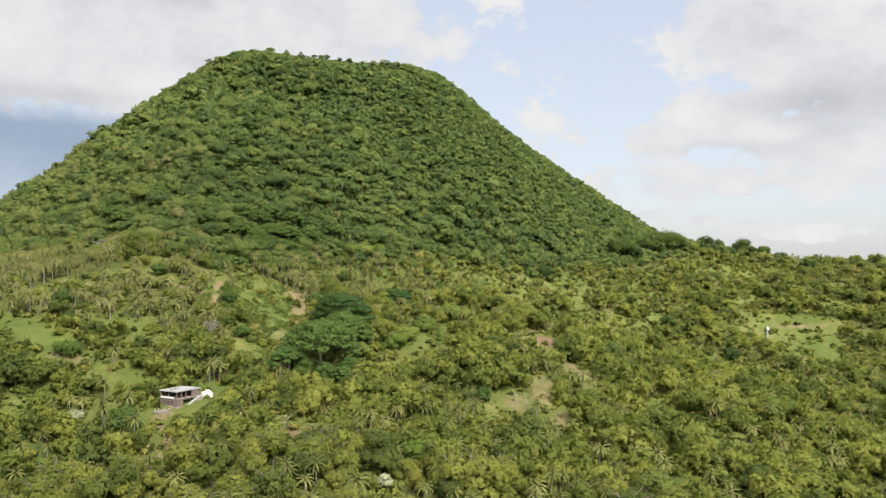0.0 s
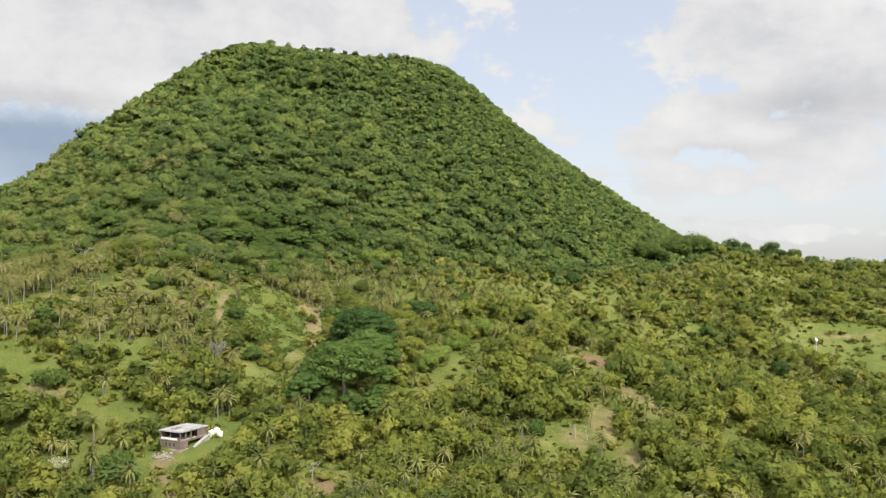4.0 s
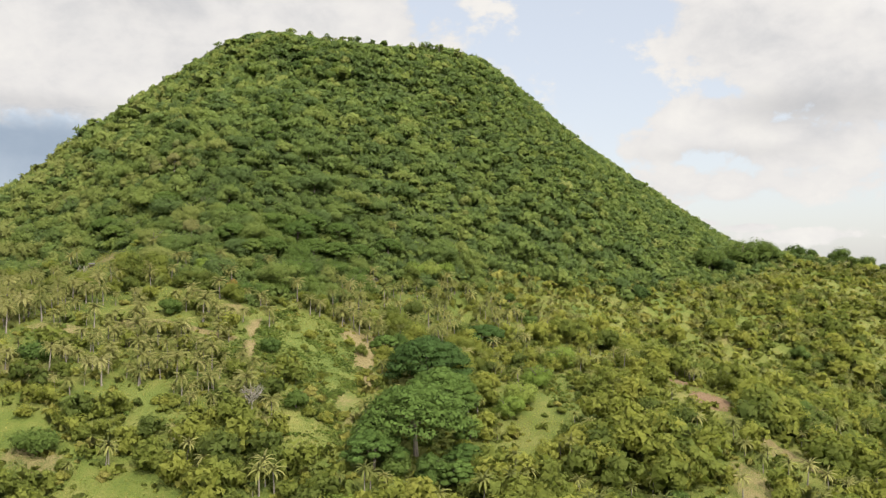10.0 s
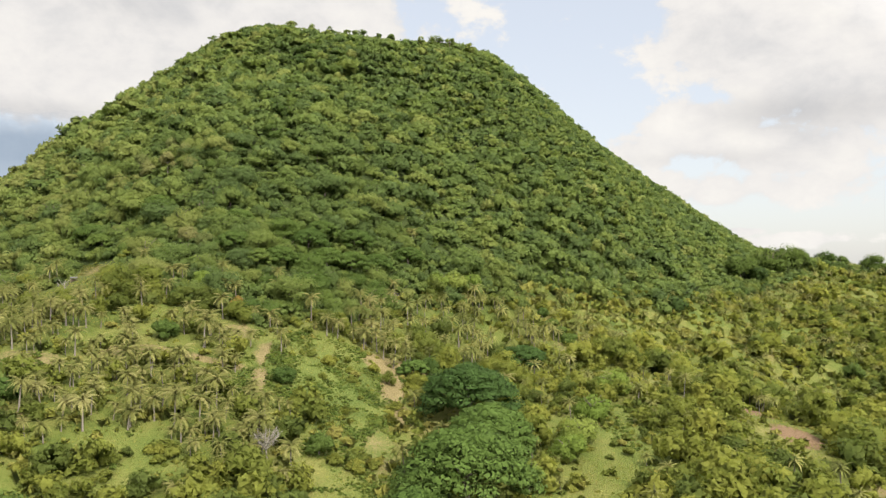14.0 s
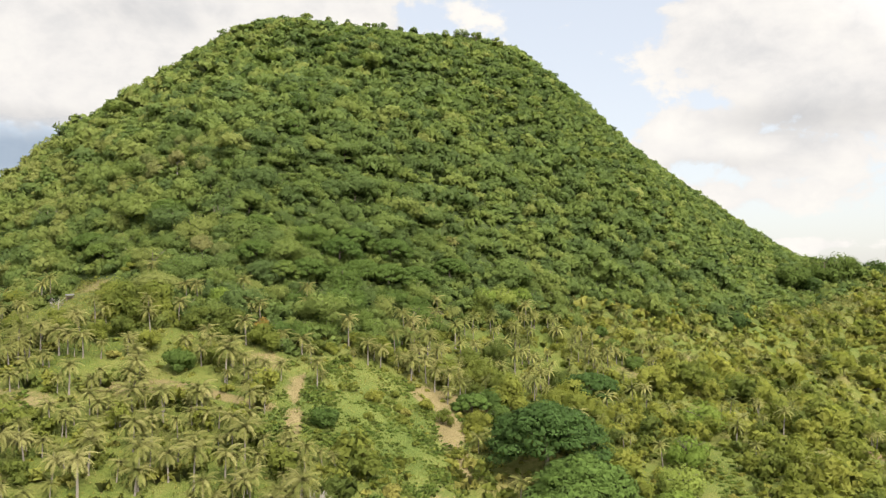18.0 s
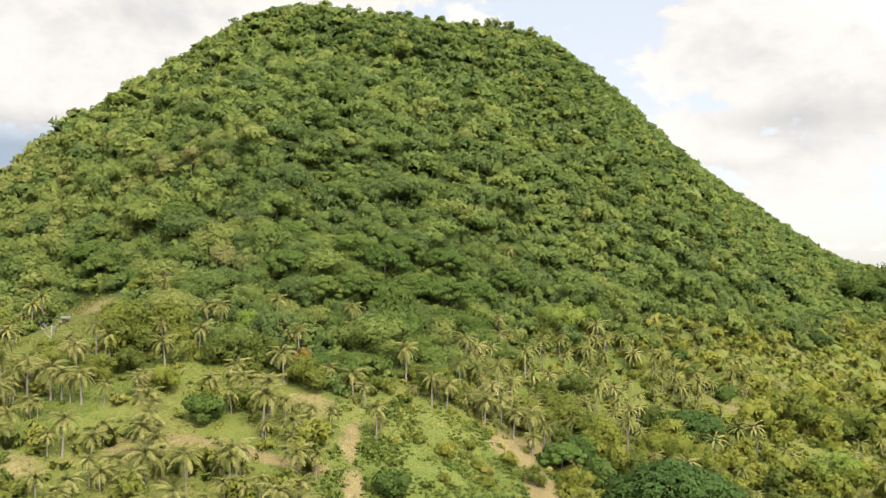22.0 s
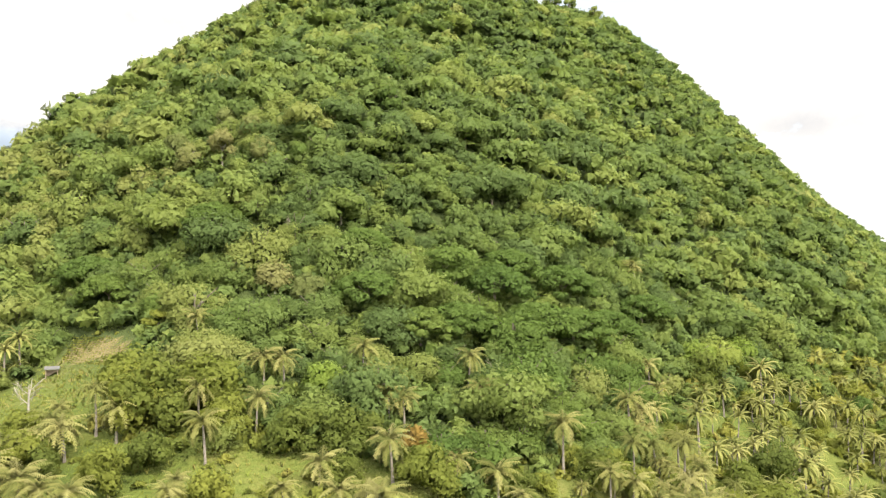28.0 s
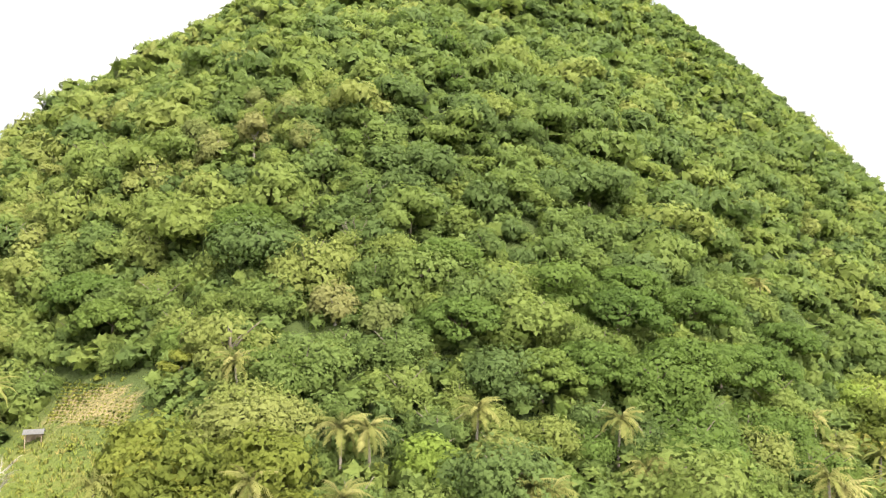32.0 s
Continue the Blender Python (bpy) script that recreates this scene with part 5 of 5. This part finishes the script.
for dx, dy, r, h in ((0, 0, 1.15, 2.5), (2.2, 0.6, 1.1, 2.2), (0.9, 2.2, 1.05, 2.4)):
    x, y = -88.2 + dx, 294.6 + dy
    base = float(height(x, y))
    t = thing("water_tank", (x, y, base - 0.7), "white plastic water tank on a concrete plinth", "water tank", 0, 1, "water tanks by the house")
    part("plinth", boxes(((r * 2.1, r * 2.1, 1.4), (0, 0, -0.7)), bevel=0.04), CONCRETE, t)
    part("shell", tank_mesh(r, h), TANK_WHITE, t, "white ribbed plastic shell")
    part("lid", boxes(((0.6, 0.6, 0.12), (0, 0, h + 0.05)), bevel=0.04), TANK_WHITE, t)


def rock(r, seed):
    bm = bmesh.new()
    bmesh.ops.create_icosphere(bm, subdivisions=2, radius=r)
    for v in bm.verts:
        k = 1 + 0.35 * noise.noise(v.co / r * 1.3 + Vector((seed, 0, 0)))
        v.co = Vector((v.co.x * k, v.co.y * k * 0.9, v.co.z * k * 0.65))
    return bm


for i in range(90):
    x, y = -98.8 + rng.normal() * 1.5, 279.8 + rng.normal() * 1.2
    s = 0.16 + 0.24 * rng.random()
    ob = part("rubble_stone", rock(s, i), STONE, None)
    ob.location = (x, y, float(height(x, y)) + s * 0.3)
    tagged(ob, "grey broken rubble stone in front of a house", "stone", "rubble by the house")
for i in range(14):
    x, y = -75.5 + rng.normal() * 1.6, 475.5 + rng.normal() * 1.6
    s = 0.4 + 0.7 * rng.random()
    ob = part("boulder", rock(s, 40 + i), BOULDER, None)
    ob.location = (x, y, float(height(x, y)) + s * 0.3)
    tagged(ob, "pale boulder on a bare scar of the slope", "boulder", "boulders on the slope")

# ---- small shelters with sheet roofs ----
SHEET = weathered("roof_sheet", (0.055, 0.054, 0.052), (0.110, 0.108, 0.104), 1.4, 0.8, 0.3, stretch=(8, 1, 1))
for x, y, long, wide, turn, label in ((-191.6, 444.9, 2.2, 2.0, 20, "small field shelter with a grey sheet roof"), (134, 562, 5.0, 3.8, 35, "small hut with a grey sheet roof among palms")):
    hut = thing("hut", (x, y, float(height(x, y)) - 0.5), label, "hut", turn)
    for sx_, sy_ in ((-1, -1), (1, -1), (1, 1), (-1, 1)):
        part("post", boxes(((0.12, 0.12, 2.0), (sx_ * long * 0.44, sy_ * wide * 0.42, 0.9)), bevel=0.01), TIMBER, hut)
    part("wall", boxes(((long * 0.84, 0.05, 1.3), (0, wide * 0.42, 0.95)), bevel=0.01), TIMBER, hut, "weathered plank wall")
    for side in (-1, 1):
        bm = bmesh.new()
        box(bm, (long * 1.15, wide * 0.62, 0.04), (0, 0, 0))
        bmesh.ops.transform(bm, verts=bm.verts[:], matrix=pose(0, side * wide * 0.285, 2.12, -side * 24))
        part("roof_sheet", bm, SHEET, hut, "grey corrugated sheet")
    part("ridge_cap", boxes(((long * 1.15, 0.22, 0.05), (0, 0, 2.28 + wide * 0.02)), bevel=0.01), SHEET, hut)

# ---- mast ----
mx, my = 224.4, 547.1
mast = thing("radio_mast", (mx, my, float(height(mx, my))), "grey lattice radio mast with a white drum antenna", "mast", 15)
legs = [(0.8 * math.cos(a), 0.8 * math.sin(a)) for a in (0.0, 2.094, 4.189)]
for x, y in legs:
    part("leg", quad_mesh("leg", tube([(x * 1.6, y * 1.6, -0.4), (x * 0.45, y * 0.45, 17.5)], (0.17, 0.11), 6), STEEL), None, mast)
for k in range(11):
    s0, s1 = 1.6 - k * 0.105, 1.6 - (k + 1) * 0.105
    q = []
    for i in range(3):
        a, b = legs[i], legs[(i + 1) % 3]
        q.append(tube([(a[0] * s0, a[1] * s0, k * 1.6), (b[0] * s1, b[1] * s1, (k + 1) * 1.6)], (0.06, 0.06), 3))
        q.append(tube([(a[0] * s0, a[1] * s0, k * 1.6), (b[0] * s0, b[1] * s0, k * 1.6)], (0.06, 0.06), 3))
    part("brace", quad_mesh("brace", np.concatenate(q), STEEL), None, mast)
bm = bmesh.new()
bmesh.ops.create_cone(bm, cap_ends=True, segments=20, radius1=1.15, radius2=1.0, depth=0.7, matrix=pose(0, -0.75, 15.6, 90))
part("drum_antenna", bm, WHITE_PAINT, mast, "white round drum antenna")
part("lightning_rod", quad_mesh("lightning_rod", tube([(0, 0, 17.3), (0, 0, 20.0)], (0.05, 0.02), 5), STEEL), None, mast)


# ---- young crop in rows on the field ----
crop = []
for i in range(17):
    for j in range(12):
        a, b = -0.47 + i * 0.059, -0.47 + j * 0.085
        x, y = -186.5 + 14.0 * a - 2.1 * b + rng.normal() * 0.06, 450.8 - 7.7 * a + 10.3 * b + rng.normal() * 0.06
        crop.append((int(rng.integers(0, 5)), x, y, float(height(x, y)) + 0.05, rng.random() * 6.28, 0.27 + 0.08 * rng.random()))
tagged(new("crop", scattered(SHRUB, crop, SCRUB, "crop", rng.random(len(crop)))), "rows of young crop plants on a small field", "crop", kind="stuff")
